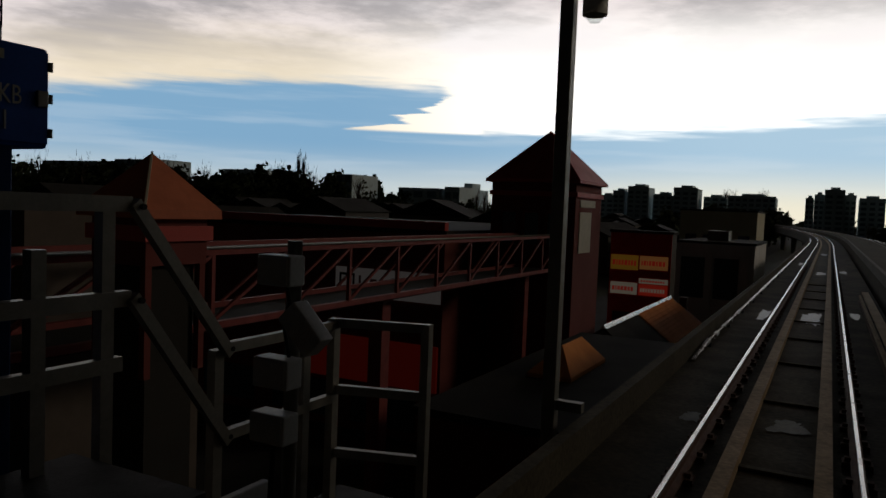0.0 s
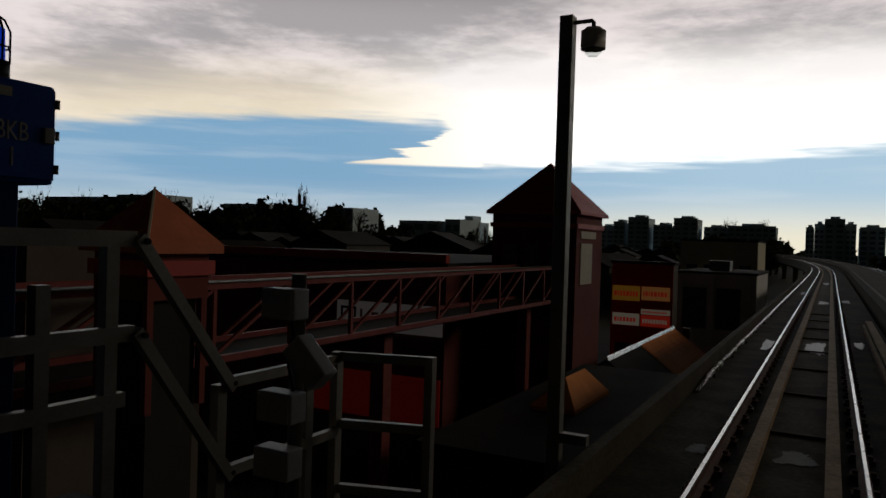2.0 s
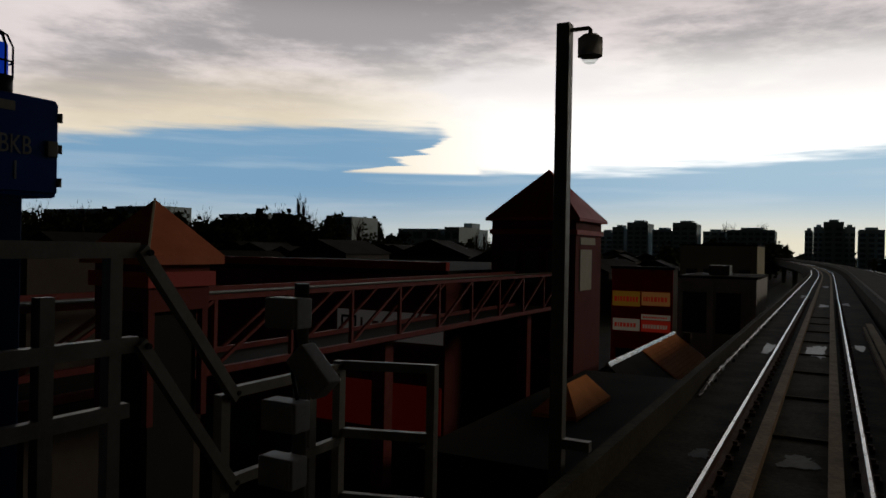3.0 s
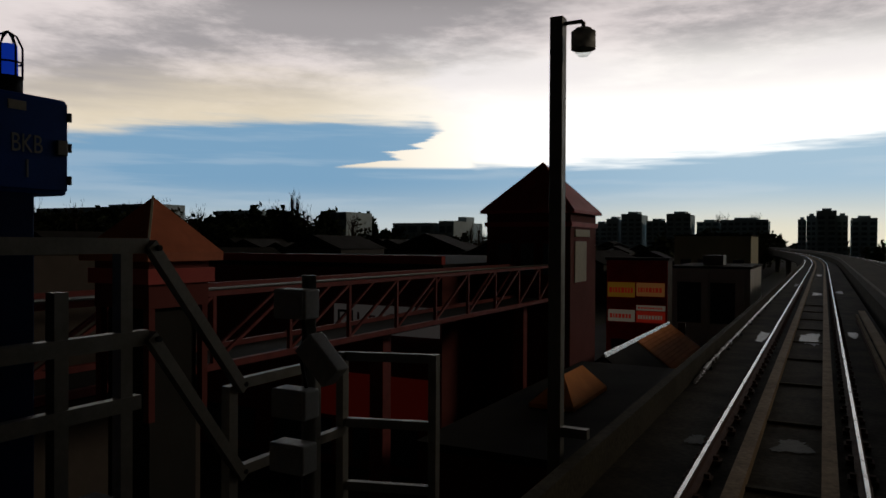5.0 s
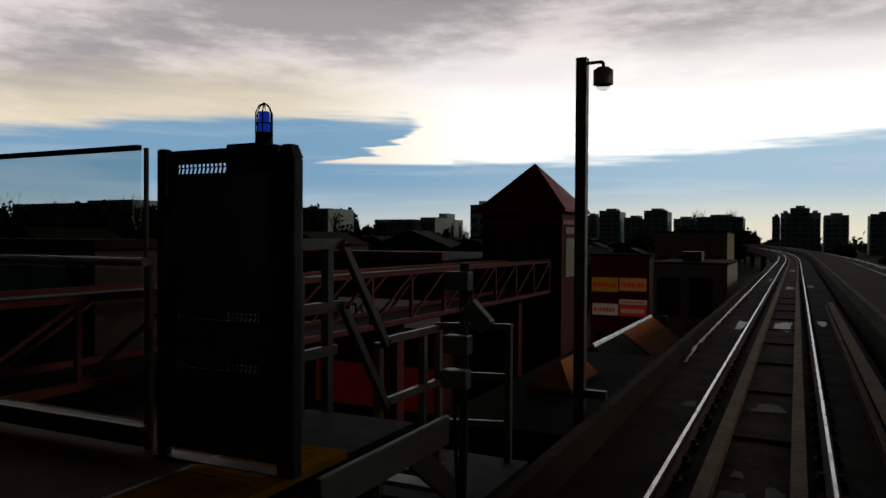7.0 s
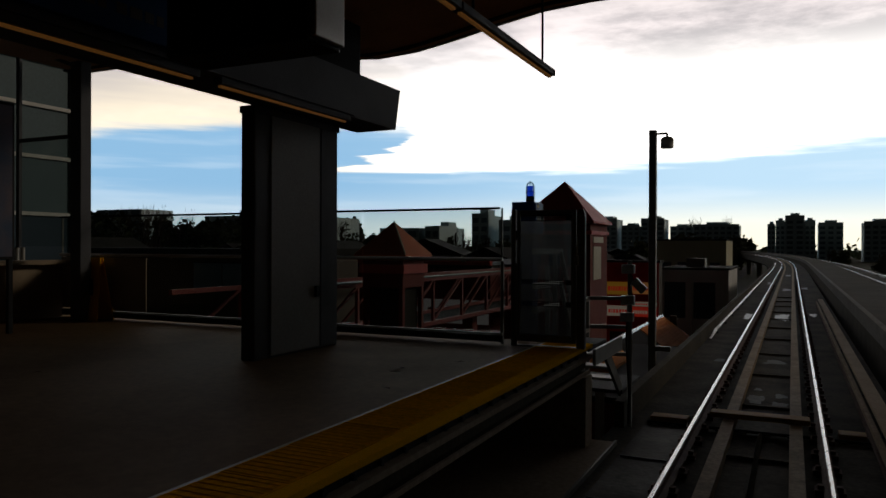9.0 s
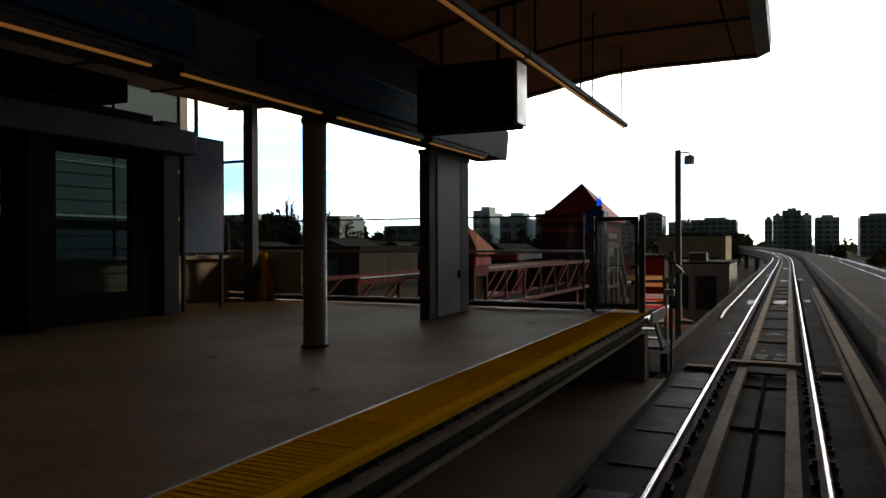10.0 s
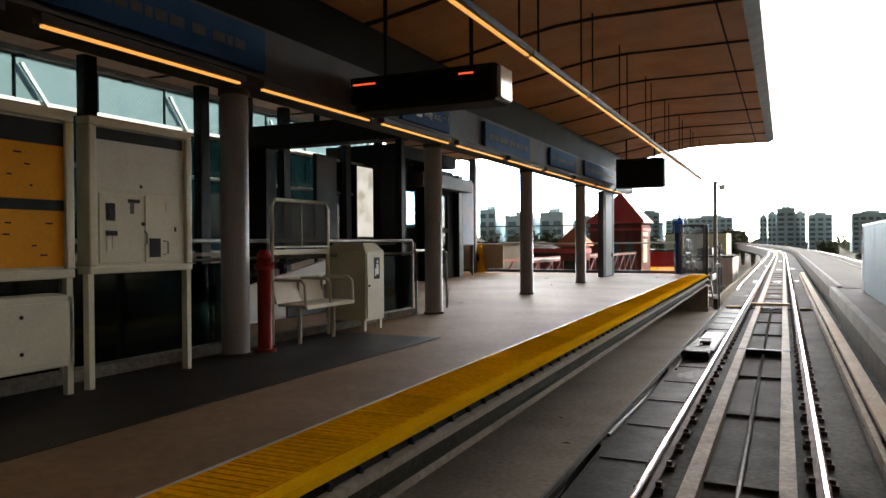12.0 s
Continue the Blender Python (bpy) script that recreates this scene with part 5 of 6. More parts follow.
part("support", Build().box(-0.06, 0.06, 2.2, 2.32, -1.6, 0.12), STAIRSTEEL, sv)
part("lower_support", Build().box(-0.7, 0.7, 2.1, 2.4, -1.9, -1.6), CONCRETE_DARK, sv)

jb = thing("junction_post", -1.60, 27.6, -0.2, "pale junction boxes stacked on a steel post by the stair", "junction boxes")
part("post", Build().tube([(0.0, 0.03, 0), (0.0, 0.03, 2.27)], 0.032, 10), GALV, jb)
for z0, x0, x1 in ((2.09, -0.09, 0.08), (1.67, -0.10, 0.08), (1.44, -0.11, 0.07)):
    bxx = part("box", Build().box(x0, x1, -0.10, 0.0, z0, z0 + 0.125, b=0.008), BOXGREY, jb)
    part("lid", Build().box(x0 + 0.01, x1 - 0.01, -0.108, -0.10, z0 + 0.01, z0 + 0.115, b=0.003), BOXGREY, bxx)
tb = part("tilted_box", Build().box(-0.10, 0.10, -0.09, 0.0, -0.055, 0.055, b=0.008), BOXGREY, jb, "pale box hung at a slant")
tb.location, tb.rotation_euler = (0.14, -0.02, 1.93), (0, radians(45), 0)
part("cable", Build().tube([(0.03, -0.05, 2.09), (0.06, -0.07, 2.02), (0.02, -0.06, 1.95), (0.05, -0.05, 1.80)], 0.008, 6).tube([(-0.02, -0.05, 1.44), (-0.03, -0.05, 1.2), (0.0, -0.02, 0.5), (0.0, -0.02, 0.05)], 0.012, 6), BLACK, jb, "black cables")

mp = thing("camera_mast", -2.11, 32.47, -1.55, "tall square steel mast with a domed surveillance camera", "mast")
part("mast", Build().box(-0.07, 0.07, -0.07, 0.07, 0, 6.12, b=0.008), GALV, mp)
part("arm", Build().tube([(0.05, 0, 6.05), (0.25, 0, 6.05), (0.27, 0, 6.03), (0.27, 0, 5.96)], 0.022, 8), GALV, mp)
cm = part("camera_housing", Build().tube([(0.27, 0, 5.76), (0.27, 0, 5.94)], 0.125, 18).tube([(0.27, 0, 5.94), (0.27, 0, 5.975)], 0.115, 18, r1=0.08), WHITE, mp, "pale domed camera housing")
part("dome", Build().tube([(0.27, 0, 5.76), (0.27, 0, 5.72), (0.27, 0, 5.69)], 0.10, 16, r1=0.05), CLEAR, cm)
part("base_plate", Build().box(-0.15, 0.15, -0.15, 0.15, 0, 0.03), GALV, mp)
part("bracket", Build().box(0.03, 0.35, -0.05, 0.05, 1.75, 1.85), GALV, mp)
solid("mast_footing", Build().box(-2.35, -1.822, 32.15, 32.8, -1.85, -1.55), CONCRETE_DARK, "concrete bracket carrying the camera mast", "footing")

# corrugated screen on the opposite platform
wl = thing("corrugated_screen", 2.60, 12.9, 0.56, "blue-grey corrugated metal screen with a pale frame", "screen")
pro = [(0.0, 0.0)]
sh = Build()
for k in range(66):
    y = k * 0.2
    sh.hexa([(0.0, y, 0.03), (0.03, y, 0.03), (0.03, y + 0.1, 0.03), (0.0, y + 0.1, 0.03), (0.0, y, 2.0), (0.03, y, 2.0), (0.03, y + 0.1, 2.0), (0.0, y + 0.1, 2.0)])
    sh.hexa([(0.04, y + 0.1, 0.03), (0.07, y + 0.1, 0.03), (0.07, y + 0.2, 0.03), (0.04, y + 0.2, 0.03), (0.04, y + 0.1, 2.0), (0.07, y + 0.1, 2.0), (0.07, y + 0.2, 2.0), (0.04, y + 0.2, 2.0)])
part("sheet", sh, HALLPANEL, wl, "blue-grey corrugated sheet")
part("post", Build().box(-0.02, 0.10, 13.2, 13.32, 0, 2.1), WHITE, wl, "pale end post")
part("cap", Build().box(-0.02, 0.09, 0, 13.2, 2.0, 2.06), GALV, wl)

# ---- the town ----
def hip_roof(w, d, h, over=0.0):
    """Pyramid roof, eaves at z 0, with a thin eave board."""
    b = Build()
    a, c = w / 2 + over, d / 2 + over
    pts = [(-a, -c, 0), (a, -c, 0), (a, c, 0), (-a, c, 0)]
    for i in range(4):
        b.poly([pts[i], pts[(i + 1) % 4], (0, 0, h)])
    b.box(-a, a, -c, c, -0.12, -0.001)
    return b


tw = thing("red_tower", -10.6, 55.8, GROUND, "dark red tower building with a pyramid roof", "tower")
part("wall", Build().box(-1.85, 1.85, -1.85, 1.85, 0, 10.45), REDBRICK, tw)
part("roof", hip_roof(3.7, 3.7, 2.2, 0.22), REDROOF, tw, "red metal pyramid roof", at=(0, 0, 10.58))
part("cornice", Build().box(-1.93, 1.93, -1.93, 1.93, 9.9, 10.1), REDROOF, tw)
for x in (-1.0, 0.0, 1.0):
    wd = part("window", Build().box(x - 0.3, x + 0.3, -1.88, -1.85, 7.9, 9.2), TOWERGLASS, tw)
    part("window_frame", Build().box(x - 0.37, x + 0.37, -1.895, -1.88, 7.82, 7.9).box(x - 0.37, x + 0.37, -1.895, -1.88, 9.2, 9.28).box(x - 0.37, x - 0.3, -1.895, -1.88, 7.9, 9.2).box(x + 0.3, x + 0.37, -1.895, -1.88, 7.9, 9.2), REDSTEEL, wd)
part("banner", Build().box(1.85, 1.89, -1.3, 0.3, 7.6, 9.3), PAPER, tw, "pale banner")
part("upper_banner", Build().box(1.85, 1.89, -1.3, 0.8, 9.5, 9.8), PAPER, tw)
for k in range(7):
    f = 1 - abs(k - 3) / 3.2
    part("roof_seam", Build().bar((-1.8 + k * 0.6, -2.05, 10.59), (-1.8 + k * 0.6, -2.05 + 2.0 * f, 10.60 + 2.15 * f), 0.04, 0.03), REDROOF, tw)

tu = thing("corner_turret", -7.88, 32.28, GROUND - 0.05, "small red turret with a brick-red pyramid roof beside the station", "turret")
part("wall", Build().box(-0.52, 0.52, -0.52, 0.52, 8.38, 9.0), REDBRICK, tu)
# near-black colour gives the shade below the turret head
part("shaft", Build().box(-0.40, 0.40, -0.40, 0.40, 0, 8.38), HOUSEROOF, tu, "recessed shaft with shade put into its dark colour")
for px, py_ in ((-0.46, -0.46), (0.46, -0.46), (0.46, 0.46), (-0.46, 0.46)):
    part("corner_post", Build().box(px - 0.05, px + 0.05, py_ - 0.05, py_ + 0.05, 6.9, 8.38), REDBRICK, tu)
part("roof", hip_roof(1.04, 1.04, 0.76, 0.14), TURRETROOF, tu, "brick-red pyramid roof", at=(0, 0, 9.12))
part("fascia", Build().box(-0.58, 0.58, -0.58, 0.58, 8.7, 8.9), REDROOF, tu)
part("hip_cap", Build().bar((0.66, -0.66, 9.13), (0, 0, 9.89), 0.03, 0.02), PAPER, tu, "pale hip flashing")

# red lattice footbridge running to the tower
fb = thing("lattice_bridge", -9.0, 40.4, 0.0, "red steel lattice footbridge with a white sign board", "footbridge")
for z, w in ((1.32, 0.10), (0.05, 0.12)):
    part("chord", Build().bar((0, -12, z), (0, 12.6, z), w, w), REDSTEEL, fb)
    part("chord", Build().bar((-1.8, -12, z), (-1.8, 12.6, z), w, w), REDSTEEL, fb)
part("handrail", Build().tube([(0.06, -12, 1.40), (0.06, 12.6, 1.40)], 0.03, 8), GALV, fb, "pale upper rail")
for k in range(13):
    y = -12 + k * 2.05
    part("upright", Build().bar((0, y, 0.05), (0, y, 1.32), 0.08, 0.08), REDSTEEL, fb)
    if k < 12:
        part("brace", Build().bar((0, y, 0.1), (0, y + 2.05, 1.28), 0.06, 0.06), REDSTEEL, fb)
        part("brace", Build().bar((-1.8, y, 0.1), (-1.8, y + 2.05, 1.28), 0.06, 0.06), REDSTEEL, fb)
part("deck", Build().box(-1.76, -0.06, -12, 12.6, -0.06, 0.0), HOUSEROOF, fb, "dark deck boards")
for y in (-11, 1, 11):
    part("leg", Build().box(-1.1, -0.7, y - 0.2, y + 0.2, GROUND, -0.12), REDSTEEL, fb)

sg = thing("sign_board", -17.5, 49.94, -1.45, "long white sign board with dark lettering on the red wall", "sign")
part("board", Build().box(0.0, 4.9, -0.06, 0.0, 0.0, 1.15, b=0.01), SIGNGLOW, sg)
for x0, x1, z0, z1 in ((0.2, 0.95, 0.28, 0.38), (0.2, 0.95, 0.82, 0.92), (0.2, 0.30, 0.38, 0.82), (0.85, 0.95, 0.38, 0.82)):
    part("logo", Build().box(x0, x1, -0.07, -0.061, z0, z1), BLACK, sg)
for x0, x1, z1 in ((1.15, 1.25, 0.85), (1.33, 1.55, 0.42), (1.70, 2.0, 0.75), (2.15, 2.55, 0.75), (2.7, 2.85, 0.85), (2.95, 3.1, 0.85)):
    part("lettering", Build().box(x0, x1, -0.07, -0.061, 0.28, z1), REDBRICK, sg)


def shop(name, x0, x1, y0, y1, h, wall, label, category="building", roof=HOUSEROOF):
    s = thing(name, (x0 + x1) / 2, y0, GROUND, label, category)
    w = (x1 - x0) / 2
    part("wall", Build().box(-w, w, 0, y1 - y0, 0, h), wall, s)
    part("roof", Build().box(-w - 0.1, w + 0.1, -0.1, y1 - y0 + 0.1, h, h + 0.18), roof, s)
    return s, w


mall, w = shop("market_hall", -34, -12.55, 50, 70, 8.2, REDBRICK, "long dark red market hall beside the footbridge")
part("parapet", Build().box(-w, w, -0.06, 0.24, 8.38, 8.7), REDROOF, mall)
# the fascia is no lamp; its glow is added to lift it
part("fascia", Build().box(4.6, w - 0.1, -0.12, -0.002, 2.1, 3.9, b=0.02), FASCIAGLOW, mall, "red fascia band brightened by an added faint glow")
for k in range(5):
    part("window", Build().box(-w + 1 + k * 4.1, -w + 4 + k * 4.1, -0.05, -0.002, 0.4, 1.9), TOWERGLASS, mall)
an, w = shop("rear_annex", -32.0, -11.8, 33.0, 37.0, 9.0, ANNEXWALL, "beige flat-roofed annex with a pale double window")
for k in range(2):
    # pale opaque colour stands in for the teal reflection on the panes
    wn = part("window", Build().box(7.3 + k * 1.03, 8.27 + k * 1.03, -0.05, -0.002, 8.05, 8.78), TOWERPANE, an, "window with its teal reflection in the pane colour")
    part("window_frame", Build().box(7.27 + k * 1.03, 8.30 + k * 1.03, -0.07, -0.052, 8.02, 8.05).box(7.27 + k * 1.03, 8.30 + k * 1.03, -0.07, -0.052, 8.78, 8.81), BLACKMETAL, wn)
ctr, w = shop("low_annex", -7.6, -3.6, 39.5, 52, 4.6, REDBRICK, "low flat-roofed annex below the guideway")
py = thing("roof_lantern", -6.03, 45.5, GROUND + 4.78, "small orange hipped lantern roof on the annex", "skylight")
lantern = Build()
for q in ([(0.62, -1.75, 0), (0.62, 1.55, 0), (0, 1.1, 0.66), (0, -0.7, 0.66)], [(-0.62, 1.55, 0), (-0.62, -1.75, 0), (0, -0.7, 0.66), (0, 1.1, 0.66)], [(-0.62, -1.75, 0), (0.62, -1.75, 0), (0, -0.7, 0.66)], [(0.62, 1.55, 0), (-0.62, 1.55, 0), (0, 1.1, 0.66)]):
    lantern.poly(q)
lantern.box(-0.62, 0.62, -1.75, 1.55, -0.12, -0.001)
part("roof", lantern, ORANGEROOF, py, at=(0, 0, 0.125))

gb = thing("gable_house", -7.5, 54.5, GROUND, "long low house with an orange roof and a white ridge", "house")
part("wall", Build().prism([(-1.9, 0), (1.75, 0), (1.75, 3.25), (0, 4.55), (-1.9, 3.2)], 0.1, 13.9), HOUSEWALL, gb)
part("roof", Build().hexa([(0, 5.6, 4.58), (2.0, 5.6, 3.10), (2.0, 14.0, 3.10), (0, 14.0, 4.58), (0, 5.6, 4.72), (2.05, 5.6, 3.2), (2.05, 14.0, 3.2), (0, 14.0, 4.72)]), ORANGEROOF, gb, "orange tiled slope")
part("lean_to_roof", Build().hexa([(0, 0, 4.56), (2.0, 0, 3.06), (2.0, 5.58, 3.06), (0, 5.58, 4.56), (0, 0, 4.66), (2.05, 0, 3.14), (2.05, 5.58, 3.14), (0, 5.58, 4.66)]), HOUSEROOF, gb, "dark weathered slope")
part("rear_roof", Build().hexa([(-2.2, 0, 3.0), (0, 0, 4.56), (0, 14.0, 4.56), (-2.2, 14.0, 3.0), (-2.25, 0, 3.12), (0, 0, 4.68), (0, 14.0, 4.68), (-2.25, 14.0, 3.12)]), HOUSEROOF, gb, "dark rear slope")
part("ridge_cap", Build().hexa([(-0.12, -0.05, 4.64), (0.12, -0.05, 4.62), (0.12, 14.05, 4.62), (-0.12, 14.05, 4.64), (0.0, -0.05, 4.78), (0.04, -0.05, 4.78), (0.04, 14.05, 4.78), (0.0, 14.05, 4.78)]), RAIL_STEEL, gb, "bright metal ridge capping")
part("chimney", Build().box(0.5, 0.9, 14.1, 14.5, 0, 4.7), HOUSEWALL, gb)
for k in range(11):
    part("tile_course", Build().bar((0.17 + k * 0.17, 5.62, 4.60 - k * 0.125 + 0.03), (0.17 + k * 0.17, 13.98, 4.60 - k * 0.125 + 0.03), 0.04, 0.02), ORANGEROOF, gb)

rs, w = shop("red_shop", -12.8, -8.75, 75, 76.6, 8.1, HOUSEWALL, "red shop building with coloured sign panels given a faint glow", "shop")
# panels and lettering emit a little, added to brighten the backlit front
for x0, x1, z0, z1, m in ((-1.95, -0.1, 5.6, 6.6, SHOPYELLOW), (0.0, 1.85, 5.7, 6.6, SHOPORANGE), (-1.9, -0.1, 3.95, 4.75, SHOPWHITE), (0.0, 1.9, 3.95, 4.7, SHOPRED), (0.0, 1.9, 4.75, 5.1, SHOPWHITE)):
    pn = part("sign_panel", Build().box(x0, x1, -0.10, -0.062, z0, z1, b=0.01), m, rs)
    rnd, x, bars = random.Random(int(z0 * 10 + x0)), x0 + 0.12, Build()
    while x < x1 - 0.25:
        q = rnd.uniform(0.08, 0.2)
        bars.box(x, x + q, -0.106, -0.10, z0 + (z1 - z0) * 0.3, z0 + (z1 - z0) * 0.65)
        x += q + 0.06
    part("lettering", bars, SHOPRED if m is not SHOPRED else SHOPWHITE, pn)
part("front", Build().box(-w, w, -0.06, -0.003, 2.75, 8.1).box(-w, -1.7, -0.06, -0.003, 0, 2.75).box(1.7, w, -0.06, -0.003, 0, 2.75), REDSHOP, rs, "red painted front")
part("shop_window", Build().box(-1.7, 1.7, -0.03, -0.002, 0.5, 2.7), TOWERGLASS, rs)
wb, w = shop("white_building", -10.4, -4.6, 86, 97, 7.3, STUCCO, "pale flat-roofed building with dark doorways")
for x in (-1.6, 0.9):
    part("opening", Build().box(x - 0.9, x + 0.9, -0.05, -0.002, 3.0, 6.2), TOWERGLASS, wb, "dark glazed opening")
    part("shade", Build().box(x - 1.0, x + 1.0, -0.35, -0.05, 6.25, 6.4), STUCCO, wb)
for x in (-2.7, -0.35, 2.3):
    part("pilaster", Build().box(x - 0.2, x + 0.2, -0.16, -0.002, 0, 7.2), STUCCO, wb)
part("roof_unit", Build().box(-1, 0.6, 3, 5, 7.48, 8.3), GALV, wb)
cb, w = shop("cream_building", -17.6, -8.0, 128, 140, 10.3, CREAMSTUCCO, "long cream building behind the shops")
part("sign_band", Build().box(-w + 0.3, w - 0.3, -0.06, -0.002, 8.0, 9.9), CREAMSTUCCO, cb)
for k in range(4):
    part("window", Build().box(-w + 0.8 + k * 2.2, -w + 2.2 + k * 2.2, -0.05, -0.002, 5.6, 7.2), TOWERGLASS, cb)

# parked cars beside the guideway
def car(x, y, mat, label):
    c = thing("parked_car", x, y, GROUND, label, "car", "parked cars")
    part("body", Build().box(-0.85, 0.85, -2.1, 2.1, 0.28, 0.82, b=0.12), mat, c)
    part("cabin", Build().hexa([(-0.78, -1.3, 0.82), (0.78, -1.3, 0.82), (0.78, 1.2, 0.82), (-0.78, 1.2, 0.82), (-0.62, -0.8, 1.38), (0.62, -0.8, 1.38), (0.62, 0.6, 1.38), (-0.62, 0.6, 1.38)]), TOWERGLASS, c, "dark car windows")
    part("roof", Build().box(-0.62, 0.62, -0.8, 0.6, 1.38, 1.43, b=0.02), mat, c)
    for sx in (-0.8, 0.8):
        for sy in (-1.3, 1.3):
            part("wheel", Build().tube([(sx - 0.1, sy, 0.3), (sx + 0.1, sy, 0.3)], 0.3, 14), BLACK, c)


for k in range(9):
    car(-6.0 - 2.4 * (k % 3), 100 + 4.5 * k, (WHITE, BOXGREY, BLUEBOX, GALV)[k % 4], "parked car on the lot beside the guideway")

# houses filling the middle distance
rnd = random.Random(11)


def house(x, y, w, d, h, turn, label):
    s = thing("house", x, y, GROUND, label, "house", "town houses")
    s.rotation_euler = (0, 0, turn)
    part("wall", Build().box(-w / 2, w / 2, -d / 2, d / 2, 0, h), HOUSEWALL, s)
    part("roof", Build().prism([(-w / 2 - 0.4, h), (w / 2 + 0.4, h), (0, h + w * 0.22)], -d / 2 - 0.4, d / 2 + 0.4), HOUSEROOF, s)
    for k in range(3):
        part("window", Build().box(-w / 2 + 1 + k * w / 3.6, -w / 2 + 2.2 + k * w / 3.6, -d / 2 - 0.05, -d / 2 - 0.002, h - 2.3, h - 1), TOWERGLASS, s)


for k in range(70):
    a, r = radians(rnd.uniform(-72, -8)), rnd.uniform(95, 330)
    x, y = r * math.sin(a), 25 + r * math.cos(a)
    if x > -20 or (x > -34 and y < 60):
        continue
    house(x, y, rnd.uniform(8, 14), rnd.uniform(9, 16), rnd.uniform(5.2, 8.2), rnd.uniform(-0.3, 0.3), "dark low house with a shingle roof")


def block(x0, x1, y, top, label, depth=22, cap=True):
    """A far flat block with storeys of windows and a roof housing."""
    s = thing("apartment_tower", (x0 + x1) / 2, y, GROUND, label, "apartment tower", "skyline towers")
    w, h = (x1 - x0) / 2, top - GROUND
    # walls and panes carry the haze in their pale bluish colours
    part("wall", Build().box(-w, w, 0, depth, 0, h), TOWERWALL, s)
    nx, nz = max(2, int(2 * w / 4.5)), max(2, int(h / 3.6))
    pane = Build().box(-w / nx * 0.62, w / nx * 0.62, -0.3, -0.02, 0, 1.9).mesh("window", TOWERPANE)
    for i in range(nx):
        for j in range(nz):
            if 3.4 + j * 3.6 < h:
                part("window", pane, None, s, at=(-w + (i + 0.5) * 2 * w / nx, 0, 1.5 + j * 3.6))
    if cap:
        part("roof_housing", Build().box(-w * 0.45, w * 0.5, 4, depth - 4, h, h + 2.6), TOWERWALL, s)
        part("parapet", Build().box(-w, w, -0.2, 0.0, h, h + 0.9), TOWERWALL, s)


for x0, x1, top, y in ((-16, -11, 19.0, 600), (-10.5, -4.5, 21.5, 600), (-4.3, 8.0, 24.6, 590), (8.2, 15.0, 21.5, 600), (17.3, 33.0, 20.0, 610), (45, 68, 20.3, 600), (75, 96, 18, 620),
                       (-152, -143, 21.0, 600), (-140.5, -124.5, 24.6, 600), (-121, -107, 19.0, 600), (-106, -88.5, 24.3, 600), (-85.5, -69, 18.2, 610), (-67, -35, 19.2, 600), (-166, -154, 17.5, 610),
                       (-200, -186, 17, 620)):
    block(x0, x1, y, top, "apartment tower on the skyline with bluish haze in its colour")
for x0, x1, top in ((-120.5, -113.0, 15.5), (-108.5, -96.5, 12.6), (-93.0, -83.0, 13.6), (-139, -131, 10.5)):
    block(x0, x1, 300, top, "mid-rise apartment block beyond the platform end", depth=16)
for x0, x1, top, y in ((-262, -218, 14.2, 200), (-222, -200, 14.9, 200), (-186, -168, 12.8, 215), (-131, -125, 11.2, 205), (-118, -104, 8.2, 220), (-103, -98, 8.8, 222)):
    block(x0, x1, y, top, "dark flat-roofed block behind the trees", depth=14, cap=False)


# trees: a tapered trunk with limbs and a crown of small leaf clumps
def tree_mesh(seed, h, spread, bare):
    rnd = random.Random(seed)
    t, c = Build(), Build()
    t.tube([(0, 0, 0), (0.1, 0, h * 0.35), (0, 0.1, h * 0.7), (0, 0, h * 0.95)], h * 0.028, 7, r1=h * 0.005)
    tips = []
    for k in range(22 if bare else 12):
        a, z0 = rnd.uniform(0, math.tau), h * rnd.uniform(0.22, 0.8)
        r = spread * rnd.uniform(0.5, 1.0) * (1.15 - z0 / h)
        up = h * (0.30 if bare else 0.12) * rnd.uniform(0.6, 1.2)
        e = Vector((r * math.cos(a), r * math.sin(a), min(z0 + up, h)))
        t.tube([(0, 0, z0), tuple(Vector((0, 0, z0)).lerp(e, 0.55) + Vector((0, 0, up * 0.1))), tuple(e)], h * 0.009, 5, r1=h * 0.002, caps=False)
        tips.append(e)
    n = 260 if bare else 620
    for k in range(n):
        if bare:
            e = rnd.choice(tips)
            p = e * rnd.uniform(0.6, 1.05) + Vector((rnd.gauss(0, 0.25), rnd.gauss(0, 0.25), rnd.uniform(-0.5, 0.8)))
            q = p + Vector((rnd.gauss(0, 0.2), rnd.gauss(0, 0.2), rnd.uniform(0.4, 1.1)))
            s = Vector((0.03, 0.03, 0))
            t.poly([p - s, p + s, q])
        else:
            e = rnd.choice(tips)
            p = e * rnd.uniform(0.45, 1.0)
            p.z = e.z + rnd.gauss(0, h * 0.07)
            p += Vector((rnd.gauss(0, spread * 0.2), rnd.gauss(0, spread * 0.2), 0))
            u = Vector((rnd.gauss(0, 1), rnd.gauss(0, 1), rnd.gauss(0, 1))).normalized() * h * rnd.uniform(0.025, 0.06)
            v = u.orthogonal().normalized() * h * rnd.uniform(0.02, 0.05)
            c.poly([p - u, p + v, p + u, p - v])
    return t.mesh("trunk", BARK), c.mesh("crown", LEAF) if not bare else None


KINDS = [tree_mesh(1, 10, 3.2, False), tree_mesh(2, 12, 2.2, False), tree_mesh(3, 9, 4.0, False), tree_mesh(4, 13, 2.0, True), tree_mesh(5, 11, 3.4, True)]


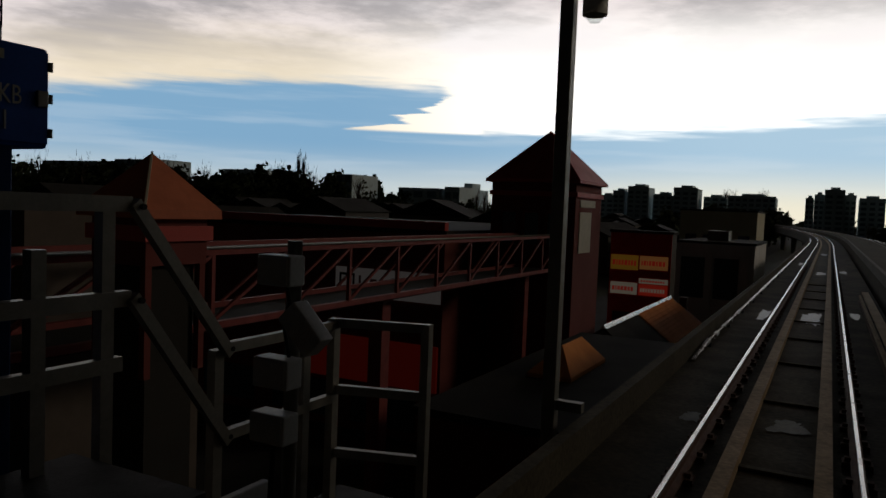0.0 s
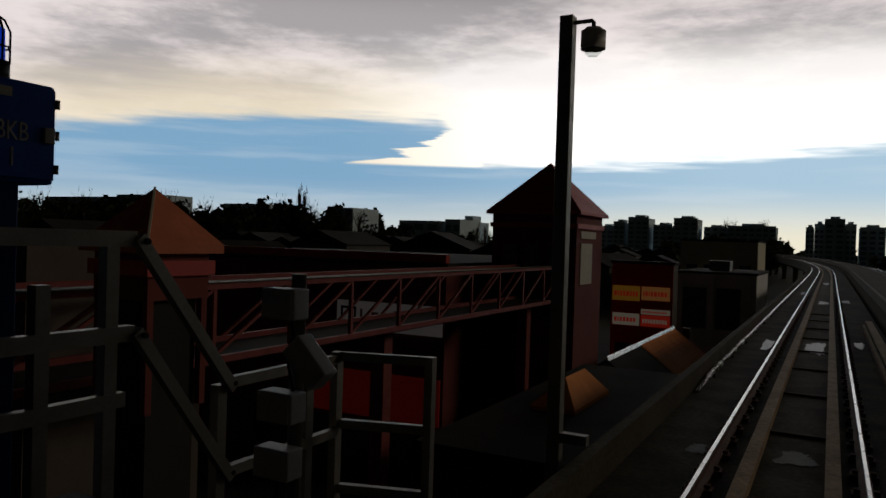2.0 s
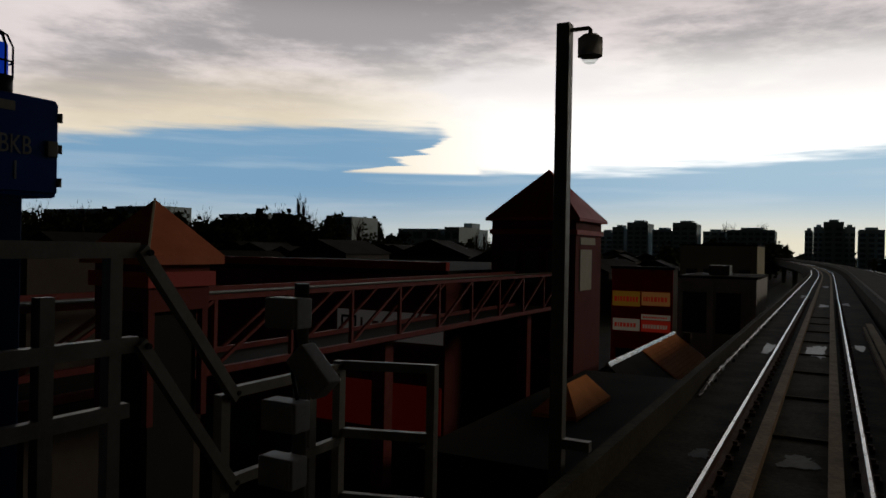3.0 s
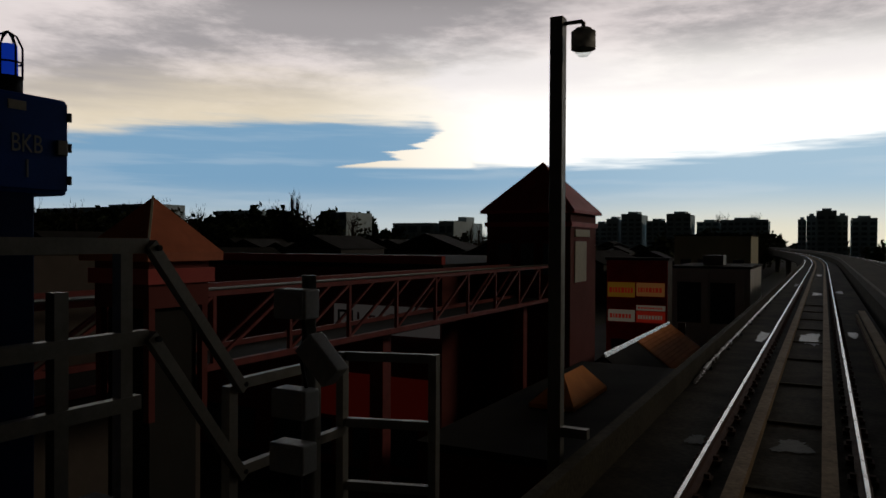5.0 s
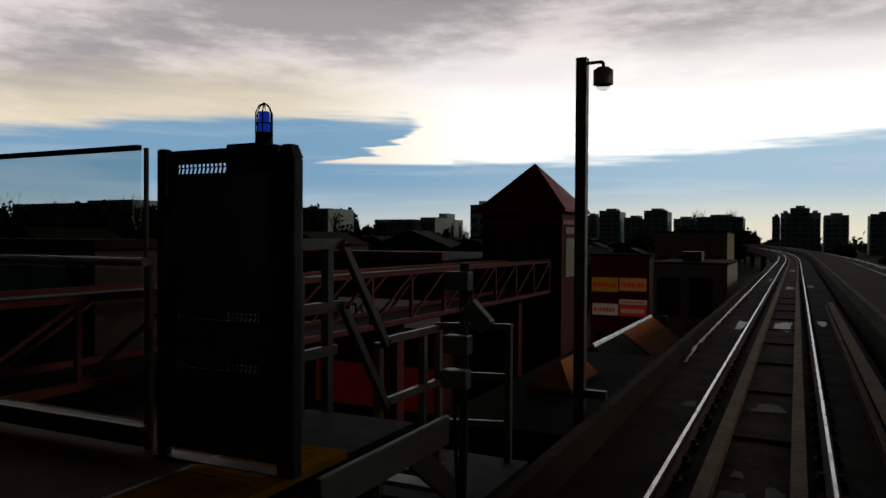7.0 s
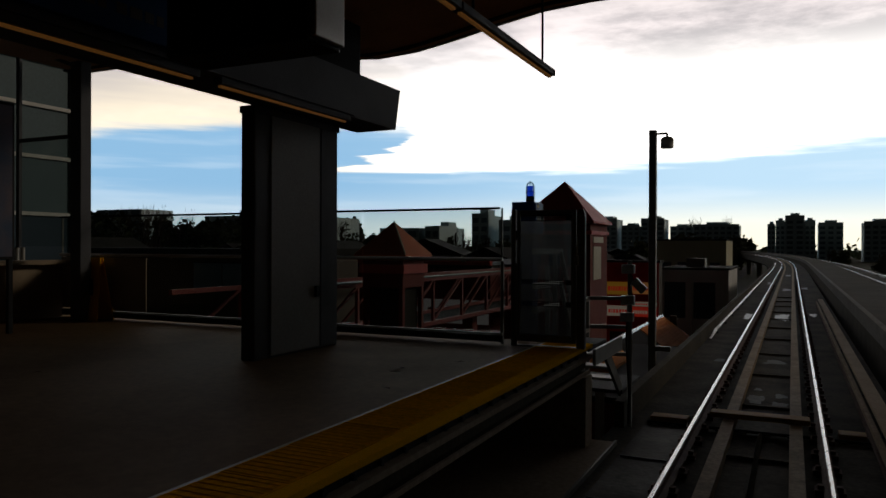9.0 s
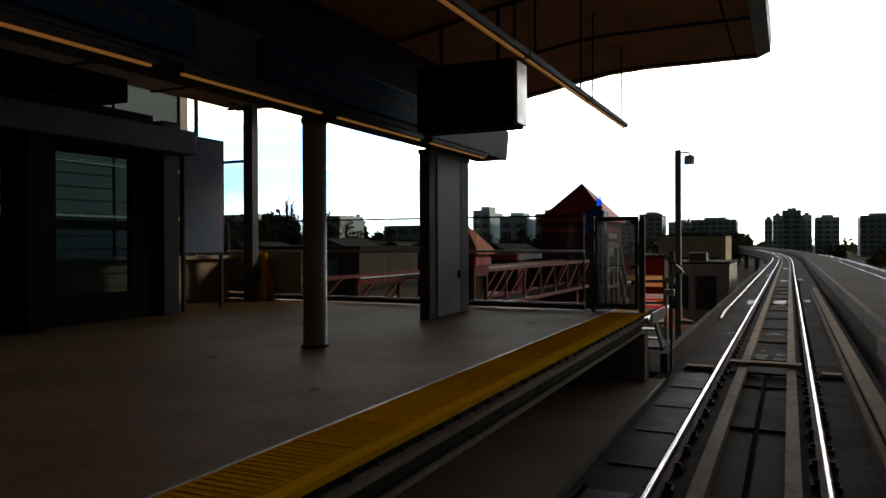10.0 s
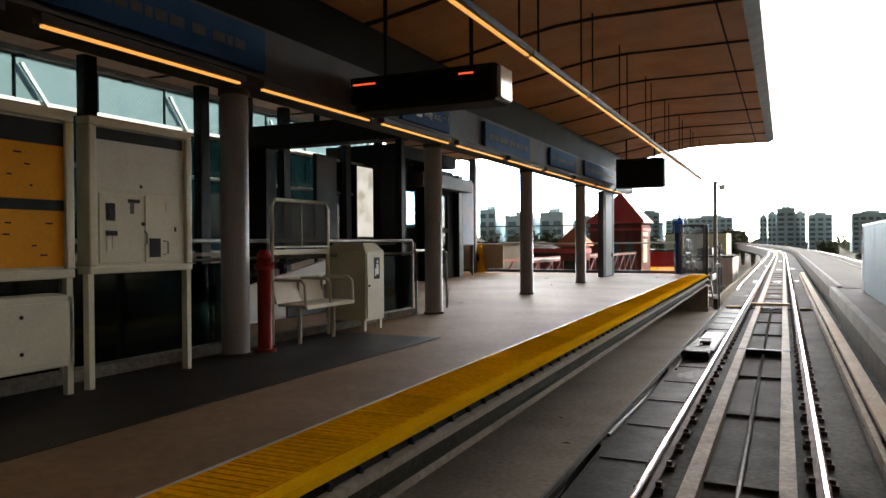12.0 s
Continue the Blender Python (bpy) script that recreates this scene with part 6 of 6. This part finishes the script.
def tree(x, y, top, kind):
    trunk, crown = KINDS[kind]
    t = thing("tree", x, y, GROUND, ("rounded dark broadleaf tree in the distance", "narrow dark conifer in the distance", "wide dark tree in the distance", "bare poplar with upright twigs", "bare winter tree with fine twigs")[kind], "tree", "skyline trees")
    k = (top - GROUND) / (10, 12, 9, 13, 11)[kind]
    t.scale = (k, k, k)
    part("trunk", trunk, None, t)
    if crown:
        part("crown", crown, None, t)


rnd = random.Random(23)
for k in range(105):
    a = radians(-60 + k * 0.42 + rnd.uniform(-0.2, 0.2))
    r = rnd.uniform(185, 260)
    deg = math.degrees(a)
    top = (10.2 if deg < -47 else 9.6 if deg < -33 else 5.4 if deg < -28 else 3.6) + rnd.uniform(-2.0, 1.0)
    tree(r * math.sin(a), 25 + r * math.cos(a), top * r / 235 + 1, rnd.choice((0, 0, 1, 2, 2, 4)))
for deg, top, kind in ((-38.9, 16.5, 3), (-38.5, 15.5, 3), (-41.5, 12.5, 1), (-35.8, 11.4, 1), (-25.6, 7.6, 3), (-25.1, 7.2, 3), (-24.5, 7.0, 3), (-19.9, 6.5, 1), (-39.9, 13.0, 0), (-40.3, 12.2, 4)):
    a = radians(deg)
    tree(230 * math.sin(a), 25 + 230 * math.cos(a), top, kind)
for x, top in ((-72, 24.5), (-70, 23), (-66, 23.5), (-47, 24), (-45, 23), (-43.5, 23.5)):
    tree(x, 625, top, 3)
for k in range(26):
    x, y = -9 - rnd.uniform(0, 26), rnd.uniform(150, 420)
    tree(x - 0.02 * y, y, rnd.uniform(0.5, 3.5) + y * 0.012, rnd.choice((0, 1, 2, 4)))
for k in range(22):
    tree(14 + rnd.uniform(0, 60), rnd.uniform(160, 480), rnd.uniform(0.0, 3.0), rnd.choice((0, 1, 2, 4)))
# far woods close the horizon
b, rnd = Build(), random.Random(31)
for k in range(5200):
    a = radians(rnd.uniform(-80, 40))
    r = rnd.uniform(640, 760)
    z = GROUND + abs(rnd.gauss(0, 1)) * 4.2 + rnd.uniform(0, 4)
    p = Vector((r * math.sin(a), r * math.cos(a), z))
    u = Vector((rnd.gauss(0, 1), rnd.gauss(0, 1), rnd.gauss(0, 0.6))).normalized() * rnd.uniform(1.5, 4.5)
    v = u.orthogonal().normalized() * rnd.uniform(1.2, 3.0)
    b.poly([p - u, p + v, p + u, p - v])
solid("far_woods", b, LEAF, "dark belt of far woods along the horizon", "woods", kind="stuff")

# ---- small pieces last: tactile tiles along the platform edge ----
tile = Build().box(-0.225, 0.225, 0.0, 0.60, 0.0, 0.010)
for k in range(9):
    y0 = 0.02 + k * 0.066
    tile.hexa([(-0.213, y0, 0.010), (0.213, y0, 0.010), (0.213, y0 + 0.040, 0.010), (-0.213, y0 + 0.040, 0.010), (-0.208, y0 + 0.008, 0.0132), (0.208, y0 + 0.008, 0.0132), (0.208, y0 + 0.032, 0.0132), (-0.208, y0 + 0.032, 0.0132)])
tile_mesh = tile.mesh("tactile_tile", YELLOW)
ts = thing("tactile_strip", 0, 0, TOP, "ribbed yellow tactile paving along the platform edge", "tactile paving", kind="structure")
for k in range(56):
    y = END - 0.05 - (k + 1) * 0.606
    part("tile", tile_mesh, None, ts, at=(edge_x(y + 0.3) - 0.335, y, 0.001))
for k in range(14):
    y = END - 0.05 - (k + 1) * 2.424
    part("joint", Build().box(-0.21, 0.21, 0.0, 0.022, 0.010, 0.015), YELLOW_EDGE, ts, "bright worn joint", at=(edge_x(y + 0.3) - 0.335, y + 0.0, 0.002))
solid("tactile_border", Build().bar((edge_x(-8) - 0.58, -8, TOP + 0.004), (edge_x(END) - 0.58, END - 0.05, TOP + 0.004), 0.03, 0.008), CREAM, "thin pale line behind the tactile paving", "trim", kind="structure")
